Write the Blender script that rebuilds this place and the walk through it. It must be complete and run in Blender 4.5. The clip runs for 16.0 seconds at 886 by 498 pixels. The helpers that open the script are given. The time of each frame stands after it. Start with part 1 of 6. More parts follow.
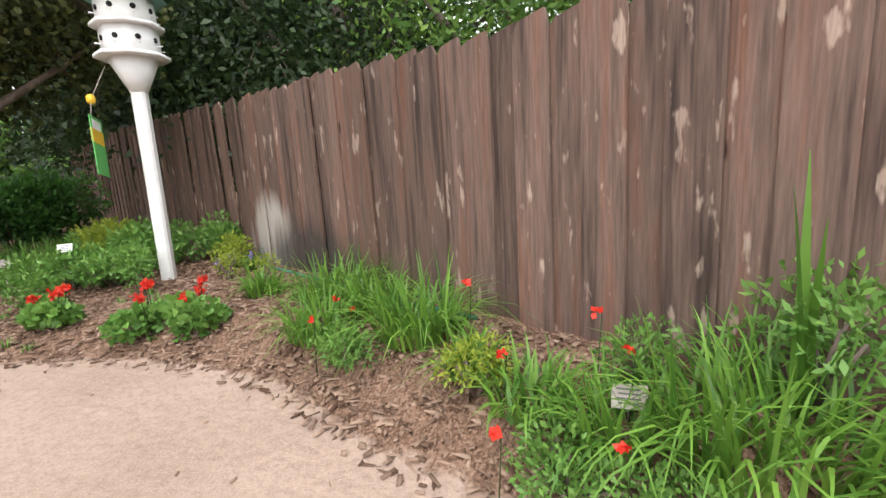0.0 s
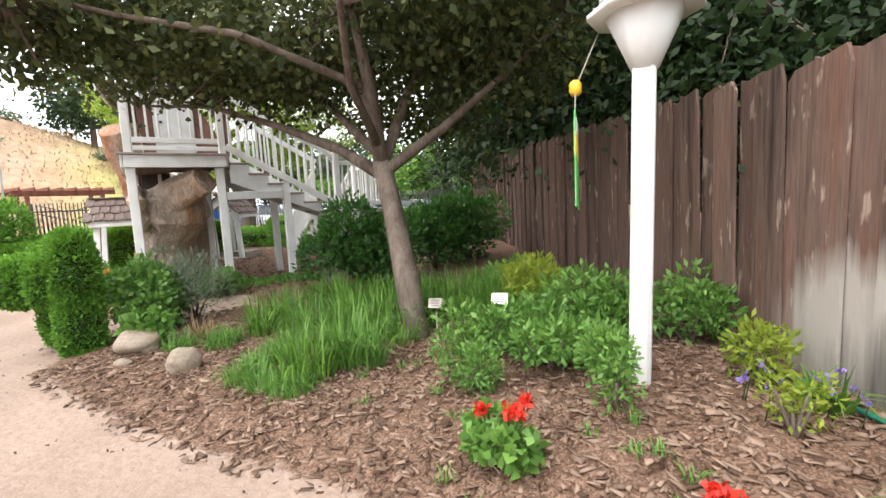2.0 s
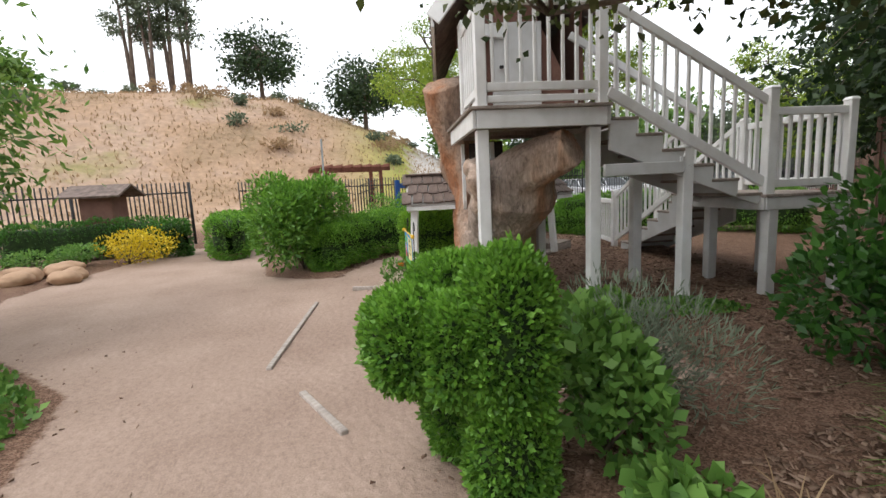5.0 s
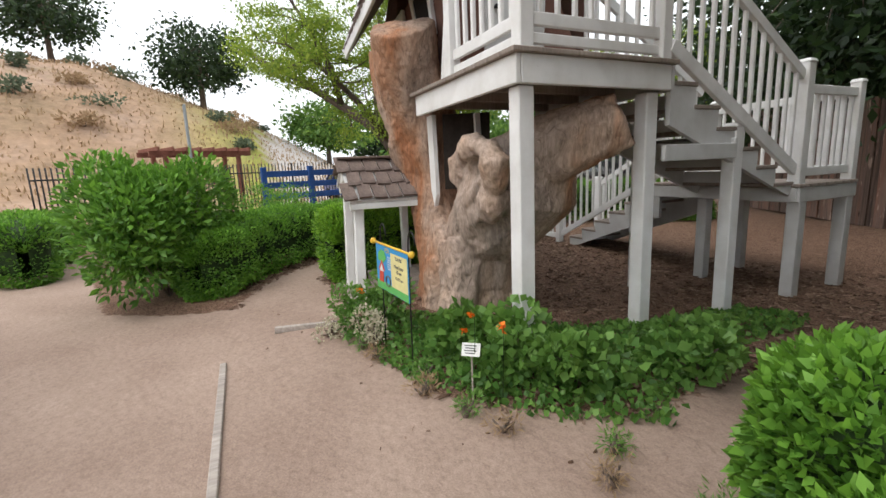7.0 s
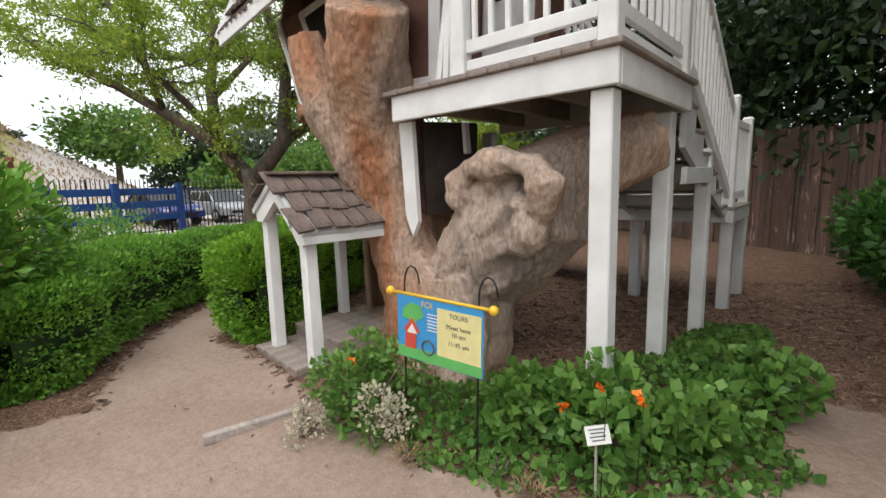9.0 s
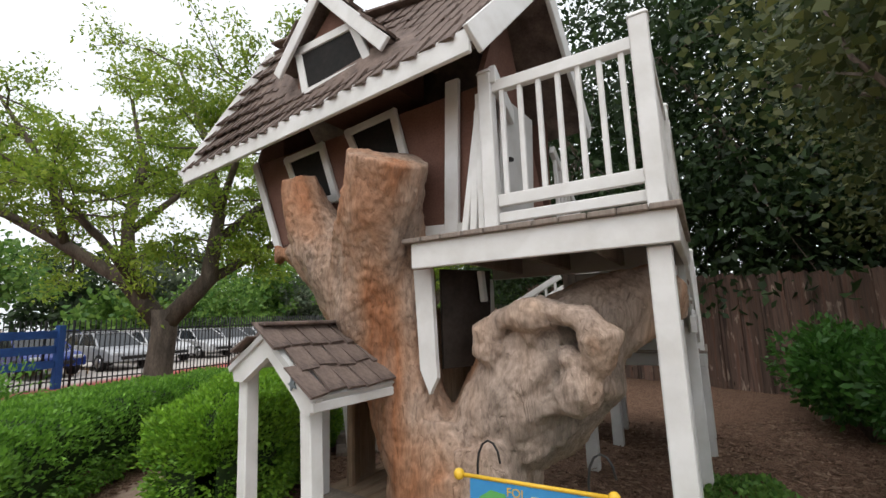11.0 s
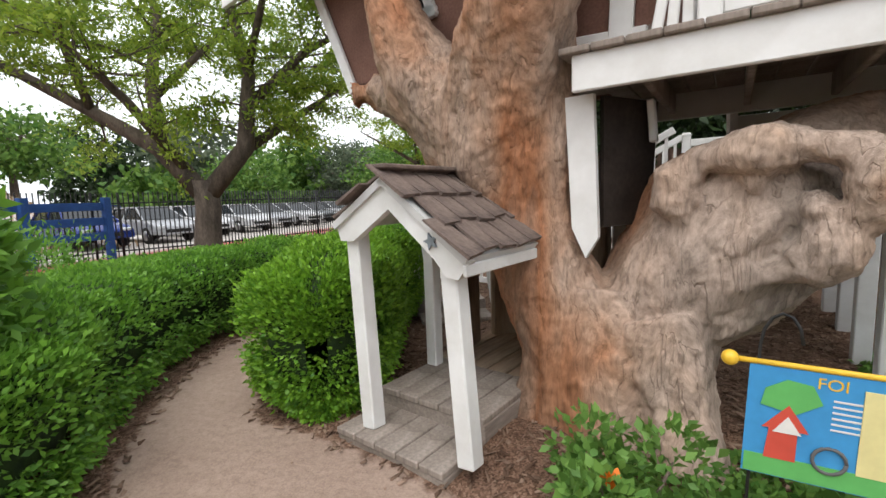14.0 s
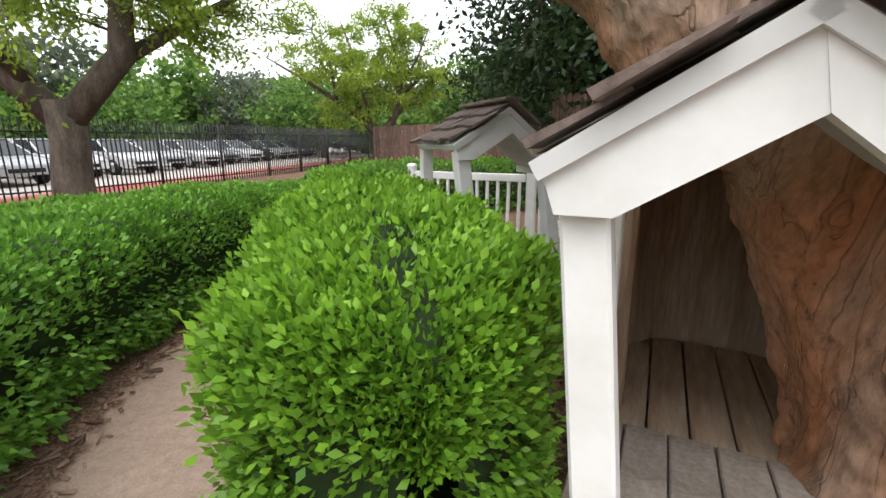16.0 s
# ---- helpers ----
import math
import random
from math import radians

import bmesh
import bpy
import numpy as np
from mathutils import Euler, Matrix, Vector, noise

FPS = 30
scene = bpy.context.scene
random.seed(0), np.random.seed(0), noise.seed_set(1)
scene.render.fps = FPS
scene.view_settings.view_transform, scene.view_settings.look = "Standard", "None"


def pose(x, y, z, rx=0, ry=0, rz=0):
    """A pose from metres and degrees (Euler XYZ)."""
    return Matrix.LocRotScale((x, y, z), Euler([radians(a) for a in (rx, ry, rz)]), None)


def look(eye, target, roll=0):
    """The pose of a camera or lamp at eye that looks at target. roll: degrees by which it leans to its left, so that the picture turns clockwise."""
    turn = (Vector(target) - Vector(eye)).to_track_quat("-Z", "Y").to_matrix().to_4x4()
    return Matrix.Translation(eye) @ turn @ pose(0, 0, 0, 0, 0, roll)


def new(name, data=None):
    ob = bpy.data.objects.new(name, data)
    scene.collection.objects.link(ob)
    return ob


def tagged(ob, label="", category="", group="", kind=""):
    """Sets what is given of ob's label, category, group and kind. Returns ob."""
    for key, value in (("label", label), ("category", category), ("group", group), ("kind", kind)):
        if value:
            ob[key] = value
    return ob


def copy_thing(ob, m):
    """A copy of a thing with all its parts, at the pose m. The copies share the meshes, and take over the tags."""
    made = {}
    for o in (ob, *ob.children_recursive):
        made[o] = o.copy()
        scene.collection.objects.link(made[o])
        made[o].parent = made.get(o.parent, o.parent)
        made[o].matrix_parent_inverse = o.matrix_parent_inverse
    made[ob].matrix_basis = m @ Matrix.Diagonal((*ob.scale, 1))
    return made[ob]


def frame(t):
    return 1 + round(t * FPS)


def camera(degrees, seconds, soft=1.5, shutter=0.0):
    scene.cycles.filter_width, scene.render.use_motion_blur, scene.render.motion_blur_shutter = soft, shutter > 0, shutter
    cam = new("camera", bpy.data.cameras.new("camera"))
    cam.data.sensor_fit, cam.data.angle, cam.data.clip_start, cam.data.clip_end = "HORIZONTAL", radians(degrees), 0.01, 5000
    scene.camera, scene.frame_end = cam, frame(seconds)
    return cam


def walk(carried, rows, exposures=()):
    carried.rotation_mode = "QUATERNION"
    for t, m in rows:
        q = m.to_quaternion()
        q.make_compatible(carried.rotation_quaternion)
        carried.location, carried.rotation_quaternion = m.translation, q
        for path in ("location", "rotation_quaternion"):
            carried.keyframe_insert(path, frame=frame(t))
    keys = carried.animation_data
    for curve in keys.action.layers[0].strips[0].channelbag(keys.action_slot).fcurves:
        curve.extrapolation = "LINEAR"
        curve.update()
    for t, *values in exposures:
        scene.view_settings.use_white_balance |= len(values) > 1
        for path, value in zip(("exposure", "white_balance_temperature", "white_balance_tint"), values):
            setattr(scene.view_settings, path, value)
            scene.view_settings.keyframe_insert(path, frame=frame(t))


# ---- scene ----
cam = camera(90.3, 16.0)
METRES, EYE, TILT, LEAN, TURN = 14.375, 1.096, 0.0, 0.0, 0.0
ROWS = [
    (0.0, 0.0, 0.0, 0.0, -0.66, -10.52, 3.56),
    (0.5, -0.0212, 0.0351, 0.0033, 3.64, -8.73, 3.87),
    (1.0, -0.0512, 0.0678, 0.0087, 16.06, -6.8, 3.5),
    (1.5, -0.09, 0.0918, 0.0106, 26.3, -6.69, 3.71),
    (2.0, -0.1295, 0.113, 0.0131, 41.25, -6.24, 2.99),
    (2.5, -0.1737, 0.1233, 0.0154, 51.26, -6.62, 1.15),
    (3.0, -0.2144, 0.1285, 0.0176, 57.21, -7.1, 1.71),
    (3.5, -0.2606, 0.1277, 0.0209, 66.36, -7.27, 1.96),
    (4.0, -0.3034, 0.1176, 0.0241, 68.58, -7.67, 2.43),
    (4.5, -0.348, 0.1098, 0.0249, 69.96, -7.77, 2.54),
    (7.0, -0.545, 0.0821, 0.0283, 49.58, -10.29, 2.51),
    (7.5, -0.5766, 0.079, 0.0274, 45.41, -10.14, 1.47),
    (8.0, -0.6055, 0.0727, 0.0276, 39.02, -10.52, 1.78),
    (10.5, -0.7186, 0.0659, 0.0386, 15.46, 1.24, 1.95),
    (11.0, -0.722, 0.0643, 0.0395, 15.29, 8.95, 1.99),
    (11.5, -0.7219, 0.0642, 0.04, 14.72, 14.65, 1.54),
    (12.0, -0.7224, 0.0639, 0.0399, 13.49, 18.92, 0.94),
    (12.5, -0.7251, 0.063, 0.0375, 13.05, 8.43, 0.06),
    (13.0, -0.7385, 0.0649, 0.0328, 14.91, -2.46, -0.6),
    (13.5, -0.7618, 0.0803, 0.0325, 17.13, -5.1, 2.59),
    (14.0, -0.7886, 0.0999, 0.0278, 18.07, -6.57, 1.94),
    (14.5, -0.813, 0.1226, 0.0231, 13.05, -9.82, 1.6),
    (15.0, -0.8389, 0.149, 0.0217, 10.41, -10.92, 1.11),
    (15.5, -0.8653, 0.1706, 0.02, 7.61, -12.87, 0.52),
    (16.0, -0.892, 0.1947, 0.0218, 6.32, -13.65, 0.09),
]
walk(cam, [(t, pose(0, 0, EYE, TILT, LEAN, TURN) @ pose(METRES * x, METRES * y, METRES * z, 90 + pitch, roll, yaw)) for t, x, y, z, yaw, pitch, roll in ROWS],
     [(0.0, 0.58), (2.0, 0.88), (2.7, 0.65), (3.5, 0.25), (4.5, -0.05), (7.0, -0.1), (8.2, -0.1), (10.5, -0.1), (11.0, -0.35), (12.0, -0.65), (13.0, -0.2), (14.5, 0.0), (16.0, 0.3)])

# ---- light ----
world = bpy.data.worlds.new("overcast_sky")
scene.world = world
world.use_nodes = True
wn = world.node_tree
sky = wn.nodes.new("ShaderNodeTexSky")
sky.sky_type, sky.sun_disc = "NISHITA", False
sky.sun_elevation, sky.sun_rotation = radians(58), radians(200)
sky.air_density, sky.dust_density, sky.ozone_density = 1.2, 5.0, 1.0
pale = wn.nodes.new("ShaderNodeHueSaturation")
pale.inputs["Saturation"].default_value, pale.inputs["Value"].default_value = 0.15, 2.0
wn.links.new(sky.outputs[0], pale.inputs["Color"])
cloud = wn.nodes.new("ShaderNodeMix")
cloud.data_type = "RGBA"
cloud.inputs[0].default_value = 0.7
cloud.inputs[7].default_value = (11.6, 12.0, 12.6, 1)
wn.links.new(pale.outputs[0], cloud.inputs[6])
wn.links.new(cloud.outputs[2], wn.nodes["Background"].inputs[0])
wn.nodes["Background"].inputs[1].default_value = 0.15
sun = new("sun", bpy.data.lights.new("sun", "SUN"))
sun.data.energy, sun.data.angle, sun.data.color = 0.8, radians(25), (1.0, 0.94, 0.86)
sun.matrix_world = look((0, 0, 0), (-0.18, 0.5, -0.85))

rng = np.random.default_rng(7)


# ---- materials ----
def shader(name, rough=0.8, metal=0.0, spec=0.4):
    m = bpy.data.materials.new(name)
    m.use_nodes = True
    b = m.node_tree.nodes["Principled BSDF"]
    b.inputs["Roughness"].default_value, b.inputs["Metallic"].default_value = rough, metal
    b.inputs["Specular IOR Level"].default_value = spec
    return m, m.node_tree, b


def node(t, kind, **inputs):
    n = t.nodes.new(kind)
    for key, value in inputs.items():
        n.inputs[key.replace("_", " ")].default_value = value
    return n


def coords(t, scale, space="Object"):
    c = t.nodes.new("ShaderNodeTexCoord")
    m = t.nodes.new("ShaderNodeMapping")
    m.inputs["Scale"].default_value = scale
    t.links.new(c.outputs[space], m.inputs[0])
    return m.outputs[0]


def ramp(t, source, stops):
    r = t.nodes.new("ShaderNodeValToRGB")
    while len(r.color_ramp.elements) < len(stops):
        r.color_ramp.elements.new(0.5)
    for e, (at, col) in zip(r.color_ramp.elements, stops):
        e.position, e.color = at, (*col, 1)
    t.links.new(source, r.inputs[0])
    return r.outputs[0]


def mixed(t, fac, a, b, how="MIX"):
    n = t.nodes.new("ShaderNodeMix")
    n.data_type, n.blend_type = "RGBA", how
    for sock, v in ((n.inputs[0], fac), (n.inputs[6], a), (n.inputs[7], b)):
        if isinstance(v, (int, float)):
            sock.default_value = v
        elif isinstance(v, tuple):
            sock.default_value = (*v, 1)
        else:
            t.links.new(v, sock)
    return n.outputs[2]


def noisy(t, scale, detail=5, vec=None, rough=0.6):
    n = node(t, "ShaderNodeTexNoise", Scale=scale, Detail=detail, Roughness=rough)
    if vec is not None:
        t.links.new(vec, n.inputs["Vector"])
    return n.outputs["Fac"]


def bumped(t, b, height, strength, distance):
    n = node(t, "ShaderNodeBump", Strength=strength, Distance=distance)
    t.links.new(height, n.inputs["Height"])
    t.links.new(n.outputs[0], b.inputs["Normal"])


def rough_stuff(name, c1, c2, scale=8, fine=60, rough=0.85, bump=0.3, dist=0.01, stretch=(1, 1, 1), spec=0.3):
    """A two-scale noisy surface."""
    m, t, b = shader(name, rough, spec=spec)
    v = coords(t, stretch)
    big = ramp(t, noisy(t, scale, 4, v), [(0.35, c1), (0.68, c2)])
    small = noisy(t, fine, 4, v)
    col = mixed(t, 0.55, big, ramp(t, small, [(0.3, (0.35, 0.35, 0.35)), (0.7, (0.75, 0.75, 0.75))]), "OVERLAY")
    t.links.new(col, b.inputs["Base Color"])
    bumped(t, b, small, bump, dist)
    return m


def leafy(name, dark, light, rough=0.45, glow=0.35, spec=0.4):
    """Leaves: colour by each one's tint, any painted light included; some light comes through."""
    m, t, b = shader(name, rough, spec=spec)
    a = t.nodes.new("ShaderNodeAttribute")
    a.attribute_name = "tint"
    col = ramp(t, a.outputs["Fac"], [(0.0, dark), (1.0, light)])
    t.links.new(col, b.inputs["Base Color"])
    tr = t.nodes.new("ShaderNodeBsdfTranslucent")
    t.links.new(col, tr.inputs[0])
    mx = t.nodes.new("ShaderNodeMixShader")
    mx.inputs[0].default_value = glow
    t.links.new(b.outputs[0], mx.inputs[1])
    t.links.new(tr.outputs[0], mx.inputs[2])
    t.links.new(mx.outputs[0], t.nodes["Material Output"].inputs[0])
    return m


def fence_wood(name="weathered_fence_wood", base=((0.05, 0.036, 0.031), (0.145, 0.1, 0.082), (0.155, 0.08, 0.055))):
    """Brown stain worn down to grey and pale wood, in streaks along the board."""
    m, t, b = shader(name, 0.85, spec=0.2)
    inf = t.nodes.new("ShaderNodeObjectInfo")
    c = t.nodes.new("ShaderNodeTexCoord")
    add = t.nodes.new("ShaderNodeVectorMath")
    sc = t.nodes.new("ShaderNodeVectorMath")
    sc.operation = "SCALE"
    sc.inputs[0].default_value = (17, 5, 31)
    t.links.new(inf.outputs["Random"], sc.inputs["Scale"])
    t.links.new(c.outputs["Object"], add.inputs[0])
    t.links.new(sc.outputs[0], add.inputs[1])
    mp = t.nodes.new("ShaderNodeMapping")
    mp.inputs["Scale"].default_value = (1, 1, 0.09)
    t.links.new(add.outputs[0], mp.inputs[0])
    mp2 = t.nodes.new("ShaderNodeMapping")
    mp2.inputs["Scale"].default_value = (1, 1, 0.42)
    t.links.new(add.outputs[0], mp2.inputs[0])
    grain = noisy(t, 90, 4, mp.outputs[0])
    streak = noisy(t, 14, 4, mp.outputs[0])
    worn = noisy(t, 17, 3, mp2.outputs[0], 0.5)
    col = ramp(t, streak, [(0.3, base[0]), (0.5, base[1]), (0.72, base[2])])
    col = mixed(t, ramp(t, worn, [(0.63, (0, 0, 0)), (0.69, (0.65, 0.65, 0.65))]), col, (0.42, 0.33, 0.27))
    col = mixed(t, 0.6, col, ramp(t, grain, [(0.3, (0.3, 0.3, 0.3)), (0.7, (0.7, 0.7, 0.7))]), "OVERLAY")
    tone = ramp(t, inf.outputs["Random"], [(0, (0.36, 0.35, 0.34)), (1, (0.66, 0.63, 0.62))])
    col = mixed(t, 0.8, col, tone, "OVERLAY")
    v = t.nodes.new("ShaderNodeTexVoronoi")
    v.inputs["Scale"].default_value = 5.5
    mp3 = t.nodes.new("ShaderNodeMapping")
    mp3.inputs["Scale"].default_value = (1, 1, 0.55)
    t.links.new(add.outputs[0], mp3.inputs[0])
    t.links.new(mp3.outputs[0], v.inputs["Vector"])
    col = mixed(t, ramp(t, v.outputs["Distance"], [(0.05, (0.9, 0.9, 0.9)), (0.1, (0, 0, 0))]), col, (0.025, 0.014, 0.01))
    geo = t.nodes.new("ShaderNodeNewGeometry")
    for centre, stretch, r0, r1, tone in (((-1.72, 4.55, 0.45), (1.4, 1.4, 1.3), 0.5, 0.75, (0.42, 0.38, 0.34)), ((-0.75, 3.55, 0.2), (0.5, 0.5, 1.6), 0.35, 0.6, (0.1, 0.1, 0.045)), ((-1.2, 4.0, 0.3), (0.7, 0.7, 1.4), 0.4, 0.7, (0.05, 0.042, 0.038))):
        sub3 = t.nodes.new("ShaderNodeVectorMath")
        sub3.operation = "SUBTRACT"
        sub3.inputs[1].default_value = centre
        t.links.new(geo.outputs["Position"], sub3.inputs[0])
        mul = t.nodes.new("ShaderNodeVectorMath")
        mul.operation = "MULTIPLY"
        mul.inputs[1].default_value = stretch
        t.links.new(sub3.outputs[0], mul.inputs[0])
        ln = t.nodes.new("ShaderNodeVectorMath")
        ln.operation = "LENGTH"
        t.links.new(mul.outputs[0], ln.inputs[0])
        jag = t.nodes.new("ShaderNodeMath")
        jag.operation = "MULTIPLY_ADD"
        jag.inputs[1].default_value = 0.55
        t.links.new(streak, jag.inputs[0])
        t.links.new(ln.outputs["Value"], jag.inputs[2])
        spot = ramp(t, jag.outputs[0], [(r0 + 0.25, (0.85, 0.85, 0.85)), (r1 + 0.25, (0, 0, 0))])
        col = mixed(t, spot, col, tone)
    t.links.new(col, b.inputs["Base Color"])
    bumped(t, b, grain, 0.35, 0.006)
    return m


def white_paint(name, tone=0.78):
    m, t, b = shader(name, 0.5, spec=0.35)
    v = coords(t, (1, 1, 1))
    dirt = noisy(t, 3.0, 6, v)
    col = ramp(t, dirt, [(0.3, (tone * 0.82, tone * 0.81, tone * 0.78)), (0.6, (tone, tone, tone * 0.99))])
    flake = noisy(t, 38, 5, v, 0.7)
    col = mixed(t, ramp(t, flake, [(0.70, (0, 0, 0)), (0.76, (0.55, 0.55, 0.55))]), col, (0.4, 0.36, 0.31))
    t.links.new(col, b.inputs["Base Color"])
    bumped(t, b, flake, 0.12, 0.004)
    return m


def trunk_wood():
    """Bare old trunk: rust-red heartwood, tan and grey weathered fibre, long cracks."""
    m, t, b = shader("bare_trunk_wood", 0.75, spec=0.25)
    v1 = coords(t, (1, 1, 0.35))
    warp = node(t, "ShaderNodeTexNoise", Scale=1.6, Detail=3.0)
    t.links.new(v1, warp.inputs["Vector"])
    add = t.nodes.new("ShaderNodeVectorMath")
    add.operation = "MULTIPLY_ADD"
    add.inputs[1].default_value = (0.45, 0.45, 0.45)
    t.links.new(warp.outputs["Color"], add.inputs[0])
    t.links.new(v1, add.inputs[2])
    v = add.outputs[0]
    big = noisy(t, 1.5, 3, v, 0.5)
    rusty = ramp(t, big, [(0.32, (0.3, 0.225, 0.18)), (0.43, (0.365, 0.255, 0.19)), (0.52, (0.37, 0.205, 0.125)), (0.61, (0.34, 0.145, 0.07)), (0.72, (0.29, 0.19, 0.135))])
    ashen = ramp(t, big, [(0.3, (0.26, 0.21, 0.175)), (0.42, (0.4, 0.31, 0.255)), (0.52, (0.43, 0.315, 0.24)), (0.6, (0.38, 0.2, 0.115)), (0.72, (0.33, 0.245, 0.195))])
    place = t.nodes.new("ShaderNodeSeparateXYZ")
    t.links.new(v, place.inputs[0])
    side = t.nodes.new("ShaderNodeMapRange")
    side.inputs["From Min"].default_value, side.inputs["From Max"].default_value = -1.7, -0.7
    t.links.new(place.outputs["X"], side.inputs["Value"])
    col = mixed(t, side.outputs[0], rusty, ashen)
    grain = noisy(t, 30, 7, v, 0.75)
    col = mixed(t, 0.62, col, ramp(t, grain, [(0.36, (0.22, 0.21, 0.2)), (0.5, (0.5, 0.5, 0.5)), (0.64, (0.76, 0.76, 0.76))]), "OVERLAY")
    lengthen = t.nodes.new("ShaderNodeMapping")
    lengthen.inputs["Scale"].default_value = (1, 1, 0.22)
    t.links.new(v, lengthen.inputs[0])
    cr = node(t, "ShaderNodeTexNoise", Scale=11.0, Detail=3.0)
    t.links.new(lengthen.outputs[0], cr.inputs["Vector"])
    crack = ramp(t, cr.outputs["Fac"], [(0.485, (0, 0, 0)), (0.5, (1, 1, 1)), (0.515, (0, 0, 0))])
    col = mixed(t, mixed(t, 0.24, (0, 0, 0), crack), col, (0.08, 0.045, 0.03))
    t.links.new(col, b.inputs["Base Color"])
    hsum = t.nodes.new("ShaderNodeMath")
    hsum.operation = "SUBTRACT"
    t.links.new(grain, hsum.inputs[0])
    t.links.new(crack, hsum.inputs[1])
    bumped(t, b, hsum.outputs[0], 0.55, 0.018)
    return m


def ground_mat():
    """Decomposed granite paths, bark mulch, leaf litter, dry hillside and the car park, by the sheet's own zones."""
    m, t, b = shader("ground_surface", 0.95, spec=0.15)
    v = coords(t, (1, 1, 1))

    def zone(key):
        a = t.nodes.new("ShaderNodeAttribute")
        a.attribute_name = key
        return a.outputs["Fac"]

    fine, mid, big = noisy(t, 90, 4, v, 0.7), noisy(t, 9, 5, v), noisy(t, 0.9, 4, v)
    sand = ramp(t, big, [(0.3, (0.3, 0.215, 0.17)), (0.7, (0.4, 0.298, 0.24))])
    sand = mixed(t, 0.5, sand, ramp(t, noisy(t, 22, 6, v, 0.75), [(0.32, (0.33, 0.32, 0.31)), (0.6, (0.58, 0.58, 0.58))]), "OVERLAY")
    sand = mixed(t, 0.4, sand, ramp(t, fine, [(0.3, (0.3, 0.3, 0.3)), (0.7, (0.7, 0.7, 0.7))]), "OVERLAY")
    vo = node(t, "ShaderNodeTexVoronoi", Scale=95.0)
    t.links.new(v, vo.inputs["Vector"])
    mulch = ramp(t, vo.outputs["Color"], [(0.1, (0.075, 0.042, 0.028)), (0.5, (0.17, 0.1, 0.068)), (0.9, (0.27, 0.175, 0.125))])
    mulch = mixed(t, 0.5, mulch, ramp(t, mid, [(0.3, (0.3, 0.3, 0.3)), (0.7, (0.7, 0.7, 0.7))]), "OVERLAY")
    edge = t.nodes.new("ShaderNodeMath")
    edge.operation = "ADD"
    t.links.new(zone("sand"), edge.inputs[0])
    sub = t.nodes.new("ShaderNodeMath")
    sub.operation = "MULTIPLY_ADD"
    sub.inputs[1].default_value, sub.inputs[2].default_value = 0.9, -0.45
    t.links.new(mid, sub.inputs[0])
    t.links.new(sub.outputs[0], edge.inputs[1])
    col = mixed(t, ramp(t, edge.outputs[0], [(0.4, (0, 0, 0)), (0.6, (1, 1, 1))]), mulch, sand)
    hillbig = noisy(t, 0.11, 6, v, 0.65)
    hill = ramp(t, hillbig, [(0.34, (0.26, 0.185, 0.115)), (0.48, (0.37, 0.25, 0.165)), (0.6, (0.4, 0.285, 0.21)), (0.72, (0.27, 0.24, 0.1))])
    hill = mixed(t, 0.5, hill, ramp(t, noisy(t, 2.2, 5, v), [(0.3, (0.3, 0.3, 0.3)), (0.7, (0.7, 0.7, 0.7))]), "OVERLAY")
    green = ramp(t, noisy(t, 0.5, 5, v), [(0.3, (0.16, 0.2, 0.04)), (0.7, (0.38, 0.38, 0.06))])
    hill = mixed(t, zone("verdant"), hill, green)
    col = mixed(t, zone("hill"), col, hill)
    lot = ramp(t, mid, [(0.3, (0.4, 0.37, 0.34)), (0.7, (0.52, 0.48, 0.45))])
    col = mixed(t, zone("lot"), col, lot)
    col = mixed(t, zone("red_kerb"), col, (0.42, 0.12, 0.1))
    t.links.new(col, b.inputs["Base Color"])
    hs = t.nodes.new("ShaderNodeMath")
    hs.operation = "MULTIPLY_ADD"
    hs.inputs[1].default_value = 3.0
    t.links.new(noisy(t, 14, 3, v, 0.5), hs.inputs[0])
    t.links.new(fine, hs.inputs[2])
    bumped(t, b, hs.outputs[0], 0.5, 0.016)
    return m


MAT_GROUND = ground_mat()
MAT_FENCE = fence_wood()
MAT_WHITE = white_paint("weathered_white_paint")
# the same white paint in a lower tone
MAT_GREYWHITE = white_paint("greyer_white_paint", 0.6)
MAT_TRUNK = trunk_wood()
MAT_DECK = rough_stuff("grey_deck_wood", (0.2, 0.165, 0.14), (0.32, 0.27, 0.235), 5, 50, stretch=(1, 0.12, 1))
MAT_SHINGLE = rough_stuff("brown_shake", (0.105, 0.08, 0.07), (0.22, 0.165, 0.14), 6, 55, 0.9, 0.5, 0.012)
MAT_BROWNWALL = rough_stuff("brown_wall_paint", (0.14, 0.07, 0.052), (0.19, 0.1, 0.075), 3, 60, 0.8, 0.2)
MAT_DARK = rough_stuff("shade_dark_inside", (0.02, 0.015, 0.012), (0.04, 0.03, 0.025), 3, 30)
MAT_SLAB = rough_stuff("inner_bark_slab", (0.19, 0.11, 0.06), (0.33, 0.25, 0.18), 4, 40, 0.85, 0.6, 0.02, (1, 1, 0.15))
MAT_BARK = rough_stuff("grey_brown_bark", (0.1, 0.075, 0.06), (0.21, 0.165, 0.135), 6, 40, 0.9, 0.7, 0.02, (1, 1, 0.3))
MAT_STONE = rough_stuff("tan_boulder", (0.24, 0.19, 0.14), (0.38, 0.31, 0.25), 3, 45, 0.85, 0.4, 0.01)
MAT_IRON = rough_stuff("black_iron", (0.015, 0.015, 0.016), (0.03, 0.03, 0.03), 5, 40, 0.5)
